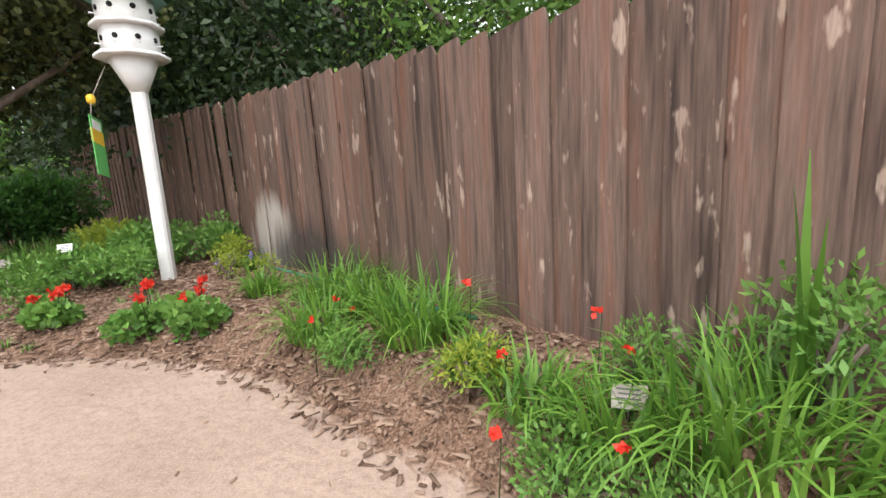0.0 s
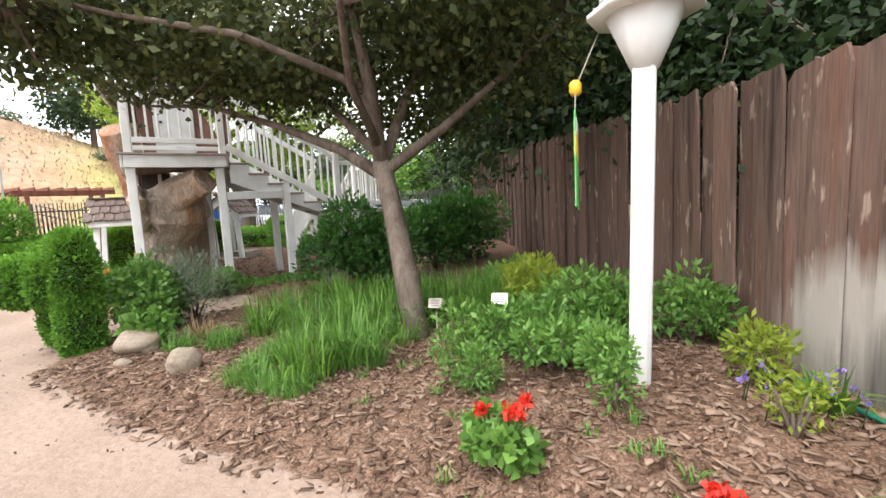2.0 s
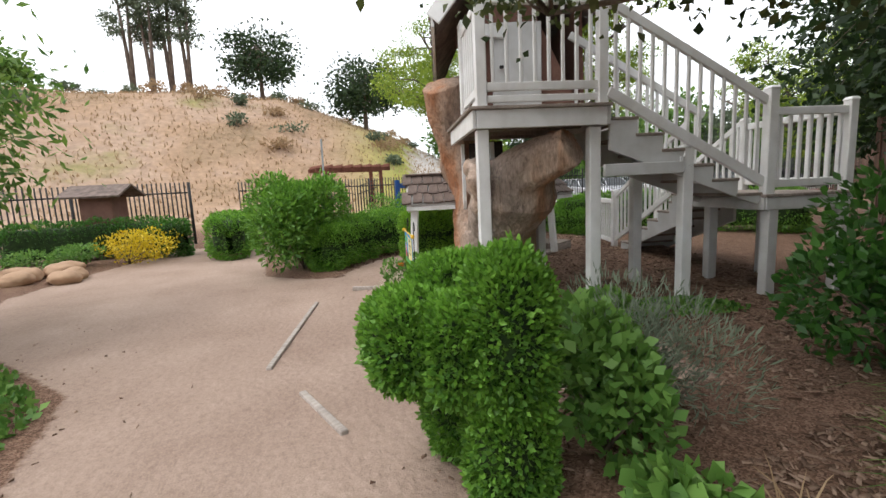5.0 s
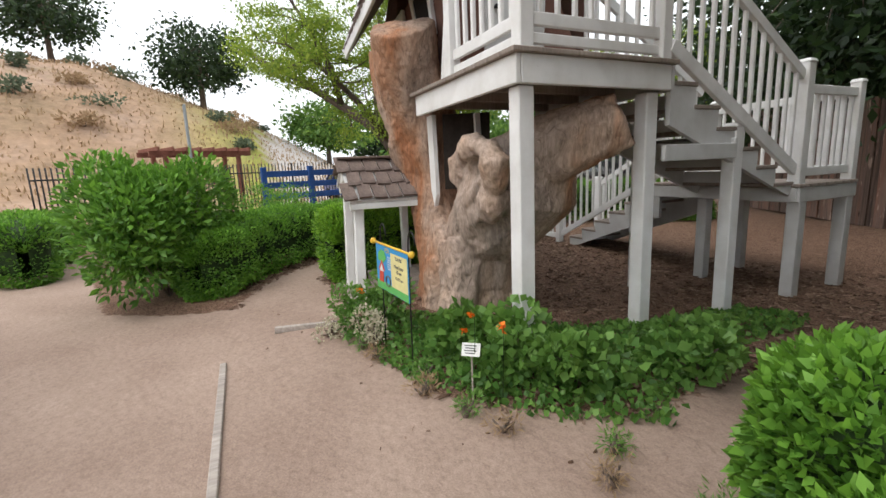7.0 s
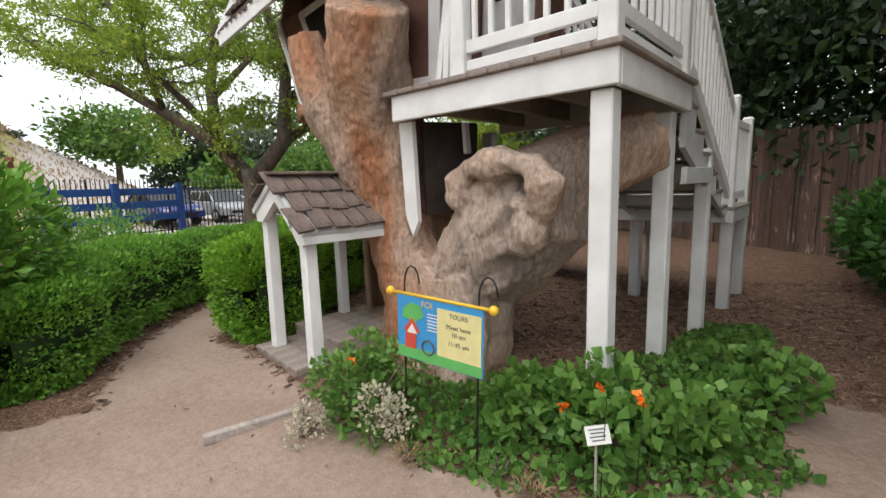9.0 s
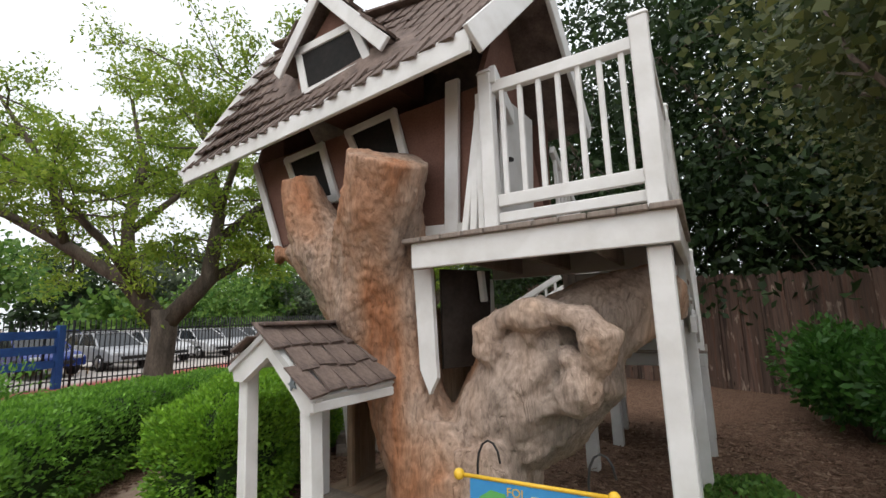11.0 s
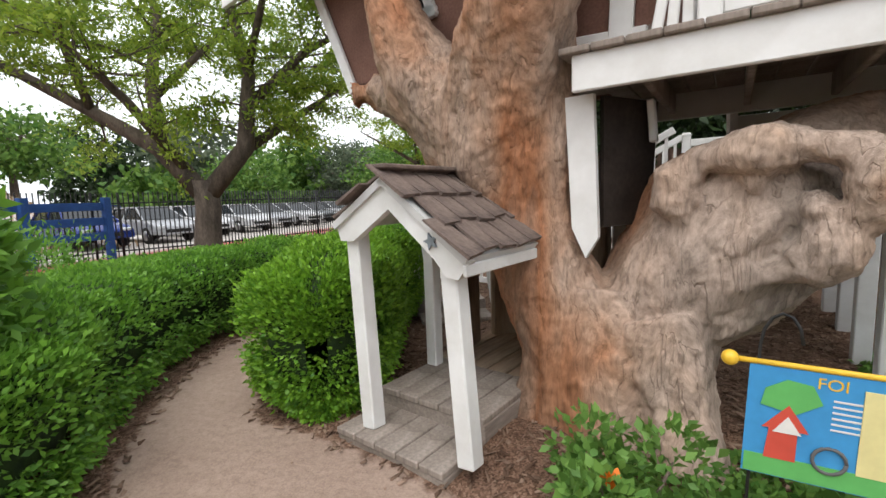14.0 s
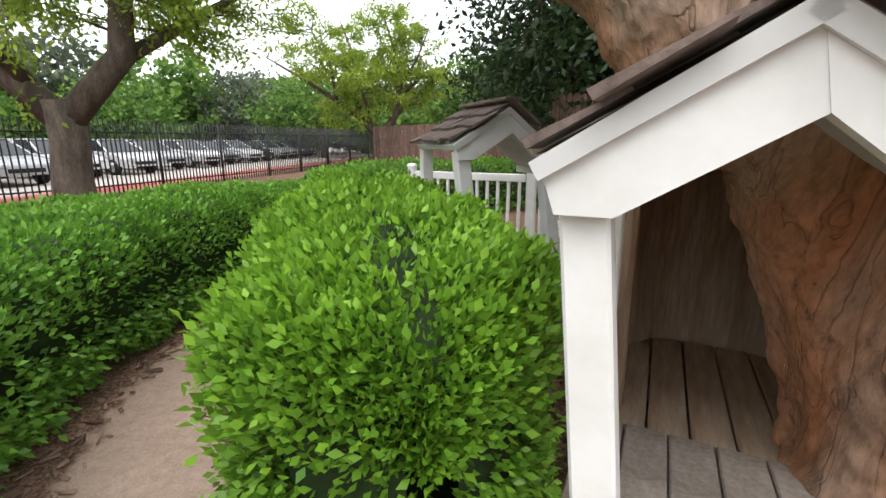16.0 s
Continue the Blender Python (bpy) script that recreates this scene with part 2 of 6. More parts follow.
MAT_BLUE = rough_stuff("blue_painted_wood", (0.02, 0.07, 0.24), (0.03, 0.1, 0.32), 3, 40, 0.5)
MAT_MINT = rough_stuff("mint_green_roof", (0.2, 0.42, 0.36), (0.3, 0.52, 0.45), 6, 50, 0.6)
# Flat black in place of the shade inside windows and nest holes
MAT_HOLE = rough_stuff("shade_black_opening", (0.008, 0.008, 0.008), (0.015, 0.013, 0.012), 5, 20)
MAT_EDGE = rough_stuff("grey_edging_board", (0.3, 0.26, 0.23), (0.42, 0.37, 0.33), 4, 40, stretch=(0.2, 1, 1))
MAT_CHIP = rough_stuff("bark_chip", (0.11, 0.065, 0.045), (0.33, 0.22, 0.16), 15, 60)
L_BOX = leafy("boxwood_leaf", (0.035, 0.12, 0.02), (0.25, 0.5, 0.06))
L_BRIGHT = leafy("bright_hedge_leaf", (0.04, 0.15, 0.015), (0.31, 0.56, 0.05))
# Near-black green: shade inside hedges as colour; also the flower stalks
L_CORE = rough_stuff("hedge_shade_and_stalk", (0.012, 0.025, 0.008), (0.03, 0.06, 0.014), 12, 60, 0.9)
L_DARK = leafy("dark_shrub_leaf", (0.022, 0.075, 0.018), (0.11, 0.28, 0.045), 0.35)
L_GRASS = leafy("strap_leaf", (0.05, 0.14, 0.02), (0.22, 0.4, 0.06), 0.4)
L_SOFT = leafy("soft_green_leaf", (0.06, 0.17, 0.03), (0.24, 0.42, 0.09))
L_LIME = leafy("lime_leaf", (0.16, 0.26, 0.03), (0.45, 0.5, 0.07), 0.5, 0.45)
L_SAGE = leafy("grey_sage_leaf", (0.12, 0.16, 0.1), (0.32, 0.37, 0.27), 0.7)
L_MAPLE = leafy("maple_leaf", (0.035, 0.06, 0.022), (0.17, 0.18, 0.055), 0.5)
L_FAR = leafy("background_tree_leaf", (0.01, 0.026, 0.01), (0.055, 0.1, 0.028), 0.5)
L_MID = leafy("fresh_tree_leaf", (0.05, 0.14, 0.025), (0.24, 0.38, 0.07), 0.5, 0.4)
L_LOCUST = leafy("locust_leaf", (0.13, 0.24, 0.025), (0.44, 0.54, 0.07), 0.5, 0.5)
L_OLIVE = leafy("olive_tree_leaf", (0.07, 0.1, 0.06), (0.2, 0.24, 0.15), 0.6)
L_RED = leafy("red_petal", (0.55, 0.02, 0.012), (0.85, 0.06, 0.03), 0.5, 0.25)
L_ORANGE = leafy("orange_petal", (0.8, 0.14, 0.01), (0.95, 0.28, 0.02), 0.5, 0.25)
L_YELLOW = leafy("yellow_petal", (0.5, 0.36, 0.01), (0.8, 0.62, 0.03), 0.5, 0.2)
L_CREAM = leafy("cream_blossom", (0.4, 0.38, 0.25), (0.68, 0.62, 0.48), 0.7, 0.2)
L_DRY = leafy("dry_straw", (0.3, 0.2, 0.11), (0.46, 0.33, 0.2), 0.8, 0.3)
L_VIOLET = leafy("violet_petal", (0.2, 0.13, 0.42), (0.4, 0.3, 0.62), 0.6, 0.2)


def plain(name, col, rough=0.5, metal=0.0):
    m, t, b = shader(name, rough, metal)
    v = coords(t, (1, 1, 1))
    c = ramp(t, noisy(t, 12, 4, v), [(0.3, tuple(x * 0.85 for x in col)), (0.7, col)])
    t.links.new(c, b.inputs["Base Color"])
    return m


# ---- mesh helpers ----
def mesh_of(name, verts, faces, mat, parent=None, smooth=False, tint=None):
    me = bpy.data.meshes.new(name)
    me.from_pydata([tuple(map(float, v)) for v in verts], [], [tuple(map(int, f)) for f in faces])
    me.materials.append(mat)
    if smooth:
        me.polygons.foreach_set("use_smooth", [True] * len(me.polygons))
    ob = new(name, me)
    ob.parent = parent
    return ob


def fast_mesh(name, verts, quads, mat, tint=None, parent=None, smooth=False):
    """A mesh of quads from arrays, with a tint for each quad."""
    verts, quads = np.asarray(verts, np.float32), np.asarray(quads, np.int32)
    me = bpy.data.meshes.new(name)
    me.vertices.add(len(verts))
    me.vertices.foreach_set("co", verts.ravel())
    me.loops.add(quads.size)
    me.loops.foreach_set("vertex_index", quads.ravel())
    me.polygons.add(len(quads))
    me.polygons.foreach_set("loop_start", np.arange(0, quads.size, 4, dtype=np.int32))
    if tint is not None:
        me.attributes.new("tint", "FLOAT", "FACE").data.foreach_set("value", np.asarray(tint, np.float32))
    if smooth:
        me.polygons.foreach_set("use_smooth", np.ones(len(quads), bool))
    me.update(calc_edges=True)
    me.materials.append(mat)
    ob = new(name, me)
    ob.parent = parent
    return ob


def box(name, size, m, mat, parent=None, bevel=0.006, taper=1.0):
    """A bevelled board or block, centred on the pose m; its top may taper."""
    bm = bmesh.new()
    bmesh.ops.create_cube(bm, size=1)
    for v in bm.verts:
        k = taper if v.co.z > 0 else 1.0
        v.co = Vector((v.co.x * size[0] * k, v.co.y * size[1] * k, v.co.z * size[2]))
    bevel = min(bevel, min(size) * 0.3)
    if bevel > 0:
        bmesh.ops.bevel(bm, geom=bm.edges[:], offset=bevel, segments=1, affect="EDGES")
    me = bpy.data.meshes.new(name)
    bm.to_mesh(me)
    bm.free()
    me.materials.append(mat)
    ob = new(name, me)
    ob.parent = parent
    ob.matrix_basis = m
    return ob


def beam(name, p, q, w, h, mat, parent=None, up=(0, 0, 1), bevel=0.006, taper=1.0):
    """A board from p to q: w across, h along up."""
    p, q = Vector(p), Vector(q)
    z = (q - p).normalized()
    x = Vector(up).cross(z)
    x = x.normalized() if x.length > 1e-4 else Vector((1, 0, 0))
    y = z.cross(x)
    m = Matrix((x, y, z)).transposed().to_4x4()
    m.translation = (p + q) / 2
    return box(name, (w, h, (q - p).length), m, mat, parent, bevel, taper)


def prism(name, outline, m, depth, mat, parent=None):
    """A flat outline in the local xz plane, given thickness along y."""
    n = len(outline)
    v = [(x, 0, z) for x, z in outline] + [(x, depth, z) for x, z in outline]
    f = [tuple(range(n)), tuple(range(2 * n - 1, n - 1, -1))] + [(i, i + n, (i + 1) % n + n, (i + 1) % n) for i in range(n)]
    bm = bmesh.new()
    vs = [bm.verts.new(c) for c in v]
    for face in f:
        bm.faces.new([vs[i] for i in face])
    bmesh.ops.recalc_face_normals(bm, faces=bm.faces[:])
    me = bpy.data.meshes.new(name)
    bm.to_mesh(me)
    bm.free()
    me.materials.append(mat)
    ob = new(name, me)
    ob.parent, ob.matrix_basis = parent, m
    return ob


def tube(points, radii, segs=8, wobble=0.0):
    """Rings along a bent line: verts and quads, both ends closed by tiny rings."""
    pts = [Vector(p) for p in points]
    verts, quads = [], []
    side = Vector((1, 0.3, 0.1))
    rad = [0.001, *radii, 0.001]
    pts = [pts[0], *pts, pts[-1]]
    for i, (p, r) in enumerate(zip(pts, rad)):
        d = (pts[min(i + 1, len(pts) - 1)] - pts[max(i - 1, 0)]).normalized()
        x = (side - d * side.dot(d)).normalized()
        y = d.cross(x)
        for k in range(segs):
            a = 2 * math.pi * k / segs
            rr = r * (1 + wobble * noise.noise((p.x * 3 + k * 1.7, p.y * 3, p.z * 3)))
            verts.append(p + x * (math.cos(a) * rr) + y * (math.sin(a) * rr))
    for i in range(len(pts) - 1):
        for k in range(segs):
            a, b = i * segs + k, i * segs + (k + 1) % segs
            quads.append((a, b, b + segs, a + segs))
    return [tuple(v) for v in verts], quads


def merged(parts):
    V, Q, n = [], [], 0
    for v, q in parts:
        V += list(v)
        Q += [tuple(i + n for i in f) for f in q]
        n += len(v)
    return V, Q


def leaf_arrays(P, N, length, width, spread=0.6, fold=0.25, droop=0.0):
    """Folded leaf quads at P, growing roughly along N."""
    P, N = np.asarray(P, float), np.asarray(N, float)
    n = len(P)
    d = N + rng.normal(0, spread, (n, 3))
    d[:, 2] -= droop
    d /= np.linalg.norm(d, axis=1)[:, None] + 1e-9
    s = np.cross(d, rng.normal(0, 1, (n, 3)))
    s /= np.linalg.norm(s, axis=1)[:, None] + 1e-9
    up = np.cross(s, d)
    k = rng.uniform(0.65, 1.3, (n, 1))
    L, W = length * k, width * k
    mid = P + d * L * 0.5 
    v = np.stack([P, mid + s * W * 0.5 + up * W * fold, P + d * L, mid - s * W * 0.5 + up * W * fold], 1).reshape(-1, 3)
    return v, np.arange(4 * n).reshape(-1, 4)


def leaf_mass(name, P, N, length, width, mat, parent=None, spread=0.6, droop=0.0, lift=None):
    v, q = leaf_arrays(P, N, length, width, spread, 0.25, droop)
    # lift makes chosen leaves paler; hedges and topiary use it for painted light
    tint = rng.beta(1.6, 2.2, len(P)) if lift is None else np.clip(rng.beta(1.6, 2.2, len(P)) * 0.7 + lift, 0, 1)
    return fast_mesh(name, v, q, mat, tint, parent)


def blades(name, P, lean, length, width, mat, parent=None, curl=0.5, segs=4):
    """Strap leaves: narrow bent strips rising from P and falling outwards."""
    P = np.asarray(P, float)
    n = len(P)
    L = length * rng.uniform(0.6, 1.2, (n, 1))
    out = np.asarray(lean, float)
    out[:, 2] = 0
    out /= np.linalg.norm(out, axis=1)[:, None] + 1e-9
    amount = rng.uniform(0.15, 1.0, (n, 1)) * curl
    s = np.cross(out, [0, 0, 1.0])
    rows = []
    for i in range(segs + 1):
        u = i / segs
        c = P + out * (L * amount * u ** 1.4) + np.array([0, 0, 1.0]) * (L * (u * 0.95 - 0.95 * amount * u ** 2.6))
        w = width * (1 - 0.96 * u ** 1.5) * 0.5
        rows += [c - s * w, c + s * w]
    v = np.stack(rows, 1).reshape(-1, 3)
    base = np.arange(n)[:, None] * (2 * segs + 2)
    q = np.concatenate([base + np.array([2 * i, 2 * i + 1, 2 * i + 3, 2 * i + 2]) for i in range(segs)], 0)
    tint = np.tile(rng.beta(1.8, 2, n), segs)
    return fast_mesh(name, v, q, mat, tint, parent)


# ---- ground ----
PATH = np.array([(0.9, 0.9), (0.09, 1.3), (-0.39, 1.67), (-0.91, 2.22), (-1.77, 2.62), (-2.6, 2.78), (-3.45, 2.72), (-4.78, 2.31),
                 (-5.78, 2.16), (-6.8, 2.05), (-7.6, 2.3), (-8.0, 3.2), (-7.7, 4.4), (-8.7, 4.7), (-9.0, 3.5), (-9.9, 2.9), (-11.2, 3.0), (-11.9, 3.25), (-12.6, 3.5),
                 (-13.4, 3.65), (-14.3, 4.8), (-14.5, 7.2), (-15.0, 7.2), (-14.8, 4.84), (-14.4, 3.87), (-13.8, 3.0), (-13.1, 2.45),
                 (-13.5, 1.9), (-14.2, 1.3), (-16.5, 1.3), (-19.5, 1.5), (-20.5, -0.9), (-16.5, -2.2), (-14.6, -2.6), (-12.6, -2.2),
                 (-10.9, -1.0), (-9.7, -0.1), (-8.4, 0.05), (-6.4, 0.8), (-5.0, 0.3), (-3.0, -1.0), (2.0, -4.0), (3.0, -2.0)])


def inside(poly, x, y):
    """Signed distance to a closed outline, positive inside."""
    a, b = poly, np.roll(poly, -1, 0)
    best, odd = np.full(x.shape, 1e9), np.zeros(x.shape, bool)
    for (ax, ay), (bx, by) in zip(a, b):
        t = np.clip(((x - ax) * (bx - ax) + (y - ay) * (by - ay)) / ((bx - ax) ** 2 + (by - ay) ** 2), 0, 1)
        best = np.minimum(best, np.hypot(x - ax - t * (bx - ax), y - ay - t * (by - ay)))
        hitx = ((ay > y) != (by > y)) & (x < (bx - ax) * (y - ay) / (by - ay + 1e-12) + ax)
        odd ^= hitx
    return np.where(odd, best, -best)


def smooth(a, b, x):
    u = np.clip((x - a) / (b - a), 0, 1)
    return u * u * (3 - 2 * u)


def height(x, y):
    """The lie of the land: flat paths, beds that swell towards the board fence, the hillside."""
    x, y = np.asarray(x, float), np.asarray(y, float)
    off = (2.82 - x - y) / 1.4142
    s = inside(PATH, x, y)
    bed = smooth(0.05, -0.5, s)
    z = 0.16 * smooth(2.6, 0.6, off) * bed * smooth(-14, -8, x) + 0.05 * bed
    z += 0.1 * smooth(-9.5, -12, x) * smooth(1.8, 3.6, y) * smooth(-24, -19, x)
    az = np.degrees(np.arctan2(-(x + 6), y - 1.5)) % 360
    r = np.hypot(x + 6, y - 1.5)
    crest = np.interp(az, [0, 50, 60, 67, 76, 88, 97, 112, 125, 150, 180, 230, 360], [0, 0, 0.15, 4.5, 10.0, 14.5, 15, 14, 13, 9, 3, 0, 0])
    z += crest * (0.75 * smooth(24, 50, r) + 0.25 * smooth(45, 75, r))
    z += 0.12 * smooth(24, 40, r) * (np.sin(x * 0.7 + y * 0.31) + np.sin(y * 0.53 - x * 0.2)) * (crest > 1)
    return z


def lines(lo, hi, step, far):
    near = np.arange(lo, hi + 1e-6, step)
    grow = step * np.cumsum(1.09 ** np.arange(1, 200))
    grow = np.minimum(grow, np.maximum.accumulate(grow))
    g = grow[grow < far]
    return np.concatenate([lo - g[::-1], near, hi + g])


def make_ground():
    xs, ys = lines(-16.0, 2.5, 0.14, 900), lines(-3.0, 7.5, 0.14, 900)
    X, Y = np.meshgrid(xs, ys)
    Z = height(X, Y)
    s = inside(PATH, X.ravel(), Y.ravel()).reshape(X.shape)
    near = np.hypot(X + 6, Y - 1.5) < 22
    Z = Z + near * 0.012 * (np.sin(X * 9.1 + 3 * np.sin(Y * 2.3)) * np.sin(Y * 7.7 + X * 1.3)) * np.where(s > 0, 0.25, 1)
    v = np.stack([X, Y, Z], -1).reshape(-1, 3)
    w, h = len(xs), len(ys)
    i = (np.arange(h - 1)[:, None] * w + np.arange(w - 1)[None]).ravel()
    q = np.stack([i, i + 1, i + 1 + w, i + w], 1)
    ob = fast_mesh("ground", v, q, MAT_GROUND, smooth=True)
    az = np.degrees(np.arctan2(-(X + 6), Y - 1.5)) % 360
    r = np.hypot(X + 6, Y - 1.5)
    lot = ((X < -23.2) & (Y > 8) & (az < 72)) * 1.0
    hill = np.where(az > 55, smooth(20, 26, r), 0) * (az < 200) * (1 - lot)
    verdant = smooth(84, 70, az) * (az > 50)
    kerb = ((X < -23.6) & (X > -25.0) & (Y > 8)) * 1.0
    for key, val in (("sand", smooth(-0.16, 0.16, s)), ("hill", hill), ("verdant", verdant), ("lot", lot), ("red_kerb", kerb)):
        ob.data.attributes.new(key, "FLOAT", "POINT").data.foreach_set("value", val.ravel().astype(np.float32))
    return tagged(ob, "tan granite path, brown bark mulch beds and dry grassy hillside", "ground", kind="structure")


make_ground()


def gz(x, y):
    return float(height(np.array([x]), np.array([y]))[0])


# ---- board fence ----
def fence_z(s):
    return 0.14 + 0.012 * s, 1.76 + 0.045 * s


def make_fence():
    fence = new("board_fence")
    fence.matrix_basis = pose(0.95, 1.87, 0, 0, 0, 135)
    tagged(fence, "tall weathered brown wooden board fence with worn stain", "fence", kind="structure")
    for z in (0.35, 1.0, 1.6):
        beam("rail", (-4.5, -0.05, z), (17.5, -0.05, z + 0.4), 0.04, 0.09, MAT_FENCE, fence)
    kinds = []
    for k in range(6):
        w, t = 0.186, 0.022
        out = [(-w / 2, 0.0), (w / 2, 0.0), (w / 2, 0.955 + 0.02 * (k % 3)), (w / 2 - 0.02 - 0.006 * k, 0.985), (-w / 2 + 0.03 - 0.003 * k, 1.0), (-w / 2, 0.965 - 0.008 * k)]
        kinds.append(prism("board", out, Matrix(), t, MAT_FENCE, fence))
    for i in range(118):
        s = -4.4 + i * 0.186
        lo, hi = fence_z(s)
        ob = kinds[i] if i < 6 else new("board", kinds[int(rng.integers(6))].data)
        ob.parent = fence
        lo -= 0.1
        hi += rng.normal(0, 0.012)
        ob.matrix_basis = pose(s, rng.uniform(-0.008, 0.008) + (0.024 if i % 2 else -0.004), lo, rng.normal(0, 0.25), rng.normal(0, 0.3), rng.normal(0, 1.6)) @ Matrix.Diagonal((1.13 if i % 2 else 1.05, 1, hi - lo, 1))
    return fence


make_fence()

# ---- treehouse: local x runs along its front, y to the back ----
HOUSE = pose(-9.775, 3.565, 0, 0, 0, -19.9)


def balusters(p, q, hgt, n, parent, mat=None, low=0.12, w=0.035):
    """A rail panel between two points: top and bottom rails with upright balusters."""
    mat = mat or MAT_WHITE
    p, q = Vector(p), Vector(q)
    up = Vector((0, 0, 1))
    beam("top_rail", p + up * hgt, q + up * hgt, 0.06, 0.085, mat, parent)
    beam("bottom_rail", p + up * low, q + up * low, 0.04, 0.085, mat, parent)
    for i in range(n):
        c = p.lerp(q, (i + 0.5) / n)
        beam("baluster", c + up * low, c + up * hgt, w, w, mat, parent, up=(q - p))


def newel(x, y, lo, hi, parent, w=0.09, mat=None, cap=True):
    mat = mat or MAT_WHITE
    beam("post", (x, y, lo), (x, y, hi), w, w, mat, parent, up=(0, 1, 0), bevel=0.008)
    if cap:
        beam("post_cap", (x, y, hi - 0.004), (x, y, hi + 0.03), w + 0.02, w + 0.02, mat, parent, up=(0, 1, 0), taper=0.75)


def flight(p, d, width, rise, run, n, parent):
    """Open stairs: p top front corner, d unit way down, side unit to its left."""
    p, d = Vector(p), Vector(d)
    side = Vector((-d.y, d.x, 0))
    for k in (0.0, 1.0):
        a = p + side * (width * k)
        out, L = [], n * run
        for i in range(n):
            out += [(i * run, -i * rise - rise), (i * run + run, -i * rise - rise)]
        out += [(L, -n * rise - 0.02), (L - 0.05, -n * rise - 0.1), (0, -rise - 0.3)]
        m = Matrix((d, side, Vector((0, 0, 1)))).transposed().to_4x4()
        m.translation = a
        prism("stringer", out, m @ pose(0, -0.02, 0), 0.045, MAT_GREYWHITE, parent)
    for i in range(n):
        c = p + d * (run * (i + 0.5)) + side * (width / 2) - Vector((0, 0, rise * (i + 1) - 0.018))
        beam("tread", c - side * (width / 2 + 0.03), c + side * (width / 2 + 0.03), run + 0.03, 0.035, MAT_DECK, parent)
        c2 = p + d * (run * i + 0.01) + side * (width / 2) - Vector((0, 0, rise * (i + 0.5)))
        if i % 1 == 0:
            beam("riser", c2 - side * (width / 2), c2 + side * (width / 2), 0.018, rise - 0.04, MAT_GREYWHITE, parent)


def make_deck():
    d = new("treehouse_deck")
    d.matrix_basis = HOUSE @ pose(0, 0, 0, 0, 0, 4.6)
    tagged(d, "white painted wooden deck on posts with railings and stairs", "deck")
    # platform
    for i in range(11):
        x = -0.01 - 0.165 * i
        beam("deck_board", (x, -0.13, 2.225), (x, 1.38, 2.225), 0.16, 0.035, MAT_DECK, d)
    beam("fascia", (0.04, -0.075, 2.115), (-1.68, -0.075, 2.115), 0.04, 0.185, MAT_WHITE, d)
    beam("fascia", (0.02, -0.05, 2.115), (0.02, 1.33, 2.115), 0.04, 0.185, MAT_WHITE, d)
    beam("fascia", (0.04, 1.35, 2.115), (-1.68, 1.35, 2.115), 0.04, 0.185, MAT_GREYWHITE, d)
    for x in (-0.45, -0.9, -1.35):
        beam("joist", (x, -0.04, 2.12), (x, 1.25, 2.12), 0.04, 0.14, MAT_DECK, d)
    newel(-0.07, 0.02, -0.05, 2.02, d, 0.125, cap=False)
    newel(-0.11, 1.24, -0.05, 2.02, d, 0.125, cap=False)
    newel(-1.68, 1.17, -0.05, 2.02, d, 0.11, cap=False)
    # front and side rails
    newel(-0.05, 0.02, 2.24, 3.42, d, 0.11)
    newel(-1.07, 0.02, 2.24, 3.38, d, 0.1)
    balusters((-0.1, 0.02, 2.24), (-1.02, 0.02, 2.24), 1.03, 7, d, low=0.2)
    beam("toe_rail", (-0.1, 0.02, 2.32), (-1.02, 0.02, 2.32), 0.035, 0.07, MAT_WHITE, d)
    newel(-0.03, 1.3, 2.24, 3.36, d, 0.1)
    balusters((-0.03, 0.07, 2.24), (-0.03, 1.25, 2.24), 1.03, 8, d, low=0.2)
    beam("toe_rail", (-0.03, 0.07, 2.32), (-0.03, 1.25, 2.32), 0.035, 0.07, MAT_WHITE, d)
    # leaning boards beside the house corner
    for k in range(3):
        beam("slat", (-1.16 - 0.07 * k, 0.03, 2.25), (-1.15 - 0.012 * k, 0.05, 3.28 - 0.12 * k), 0.05, 0.03, MAT_WHITE, d, up=(0, 1, 0))
    # upper flight, landing, lower flight
    flight((-0.02, 1.38, 2.24), (0, 1, 0), 0.95, 0.174, 0.296, 6, d)
    for x in (0.0, -1.0):
        p, q = Vector((x, 1.35, 2.24)), Vector((x, 3.16, 1.2))
        beam("hand_rail", p + Vector((0, 0, 1.0)), q + Vector((0, 0, 1.02)), 0.05, 0.09, MAT_WHITE, d)
        beam("low_rail", p + Vector((0, 0, 0.12)), q + Vector((0, 0, 0.14)), 0.05, 0.11, MAT_WHITE, d)
        for i in range(13):
            c = p.lerp(q, (i + 0.6) / 13.4)
            beam("baluster", c + Vector((0, 0, 0.12)), c + Vector((0, 0, 1.0)), 0.035, 0.035, MAT_WHITE, d, up=(0, 1, 0))
    for i in range(7):
        y = 3.21 + 0.155 * i
        beam("deck_board", (0.08, y, 1.19), (-1.62, y, 1.19), 0.148, 0.035, MAT_DECK, d)
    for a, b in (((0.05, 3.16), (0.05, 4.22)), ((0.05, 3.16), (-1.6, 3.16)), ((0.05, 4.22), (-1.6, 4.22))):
        beam("fascia", (*a, 1.1), (*b, 1.1), 0.04, 0.14, MAT_GREYWHITE, d)
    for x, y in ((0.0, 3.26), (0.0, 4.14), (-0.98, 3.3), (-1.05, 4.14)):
        newel(x, y, -0.05, 1.04, d, 0.12, MAT_GREYWHITE, False)
    newel(0.0, 3.21, 1.2, 2.34, d, 0.11)
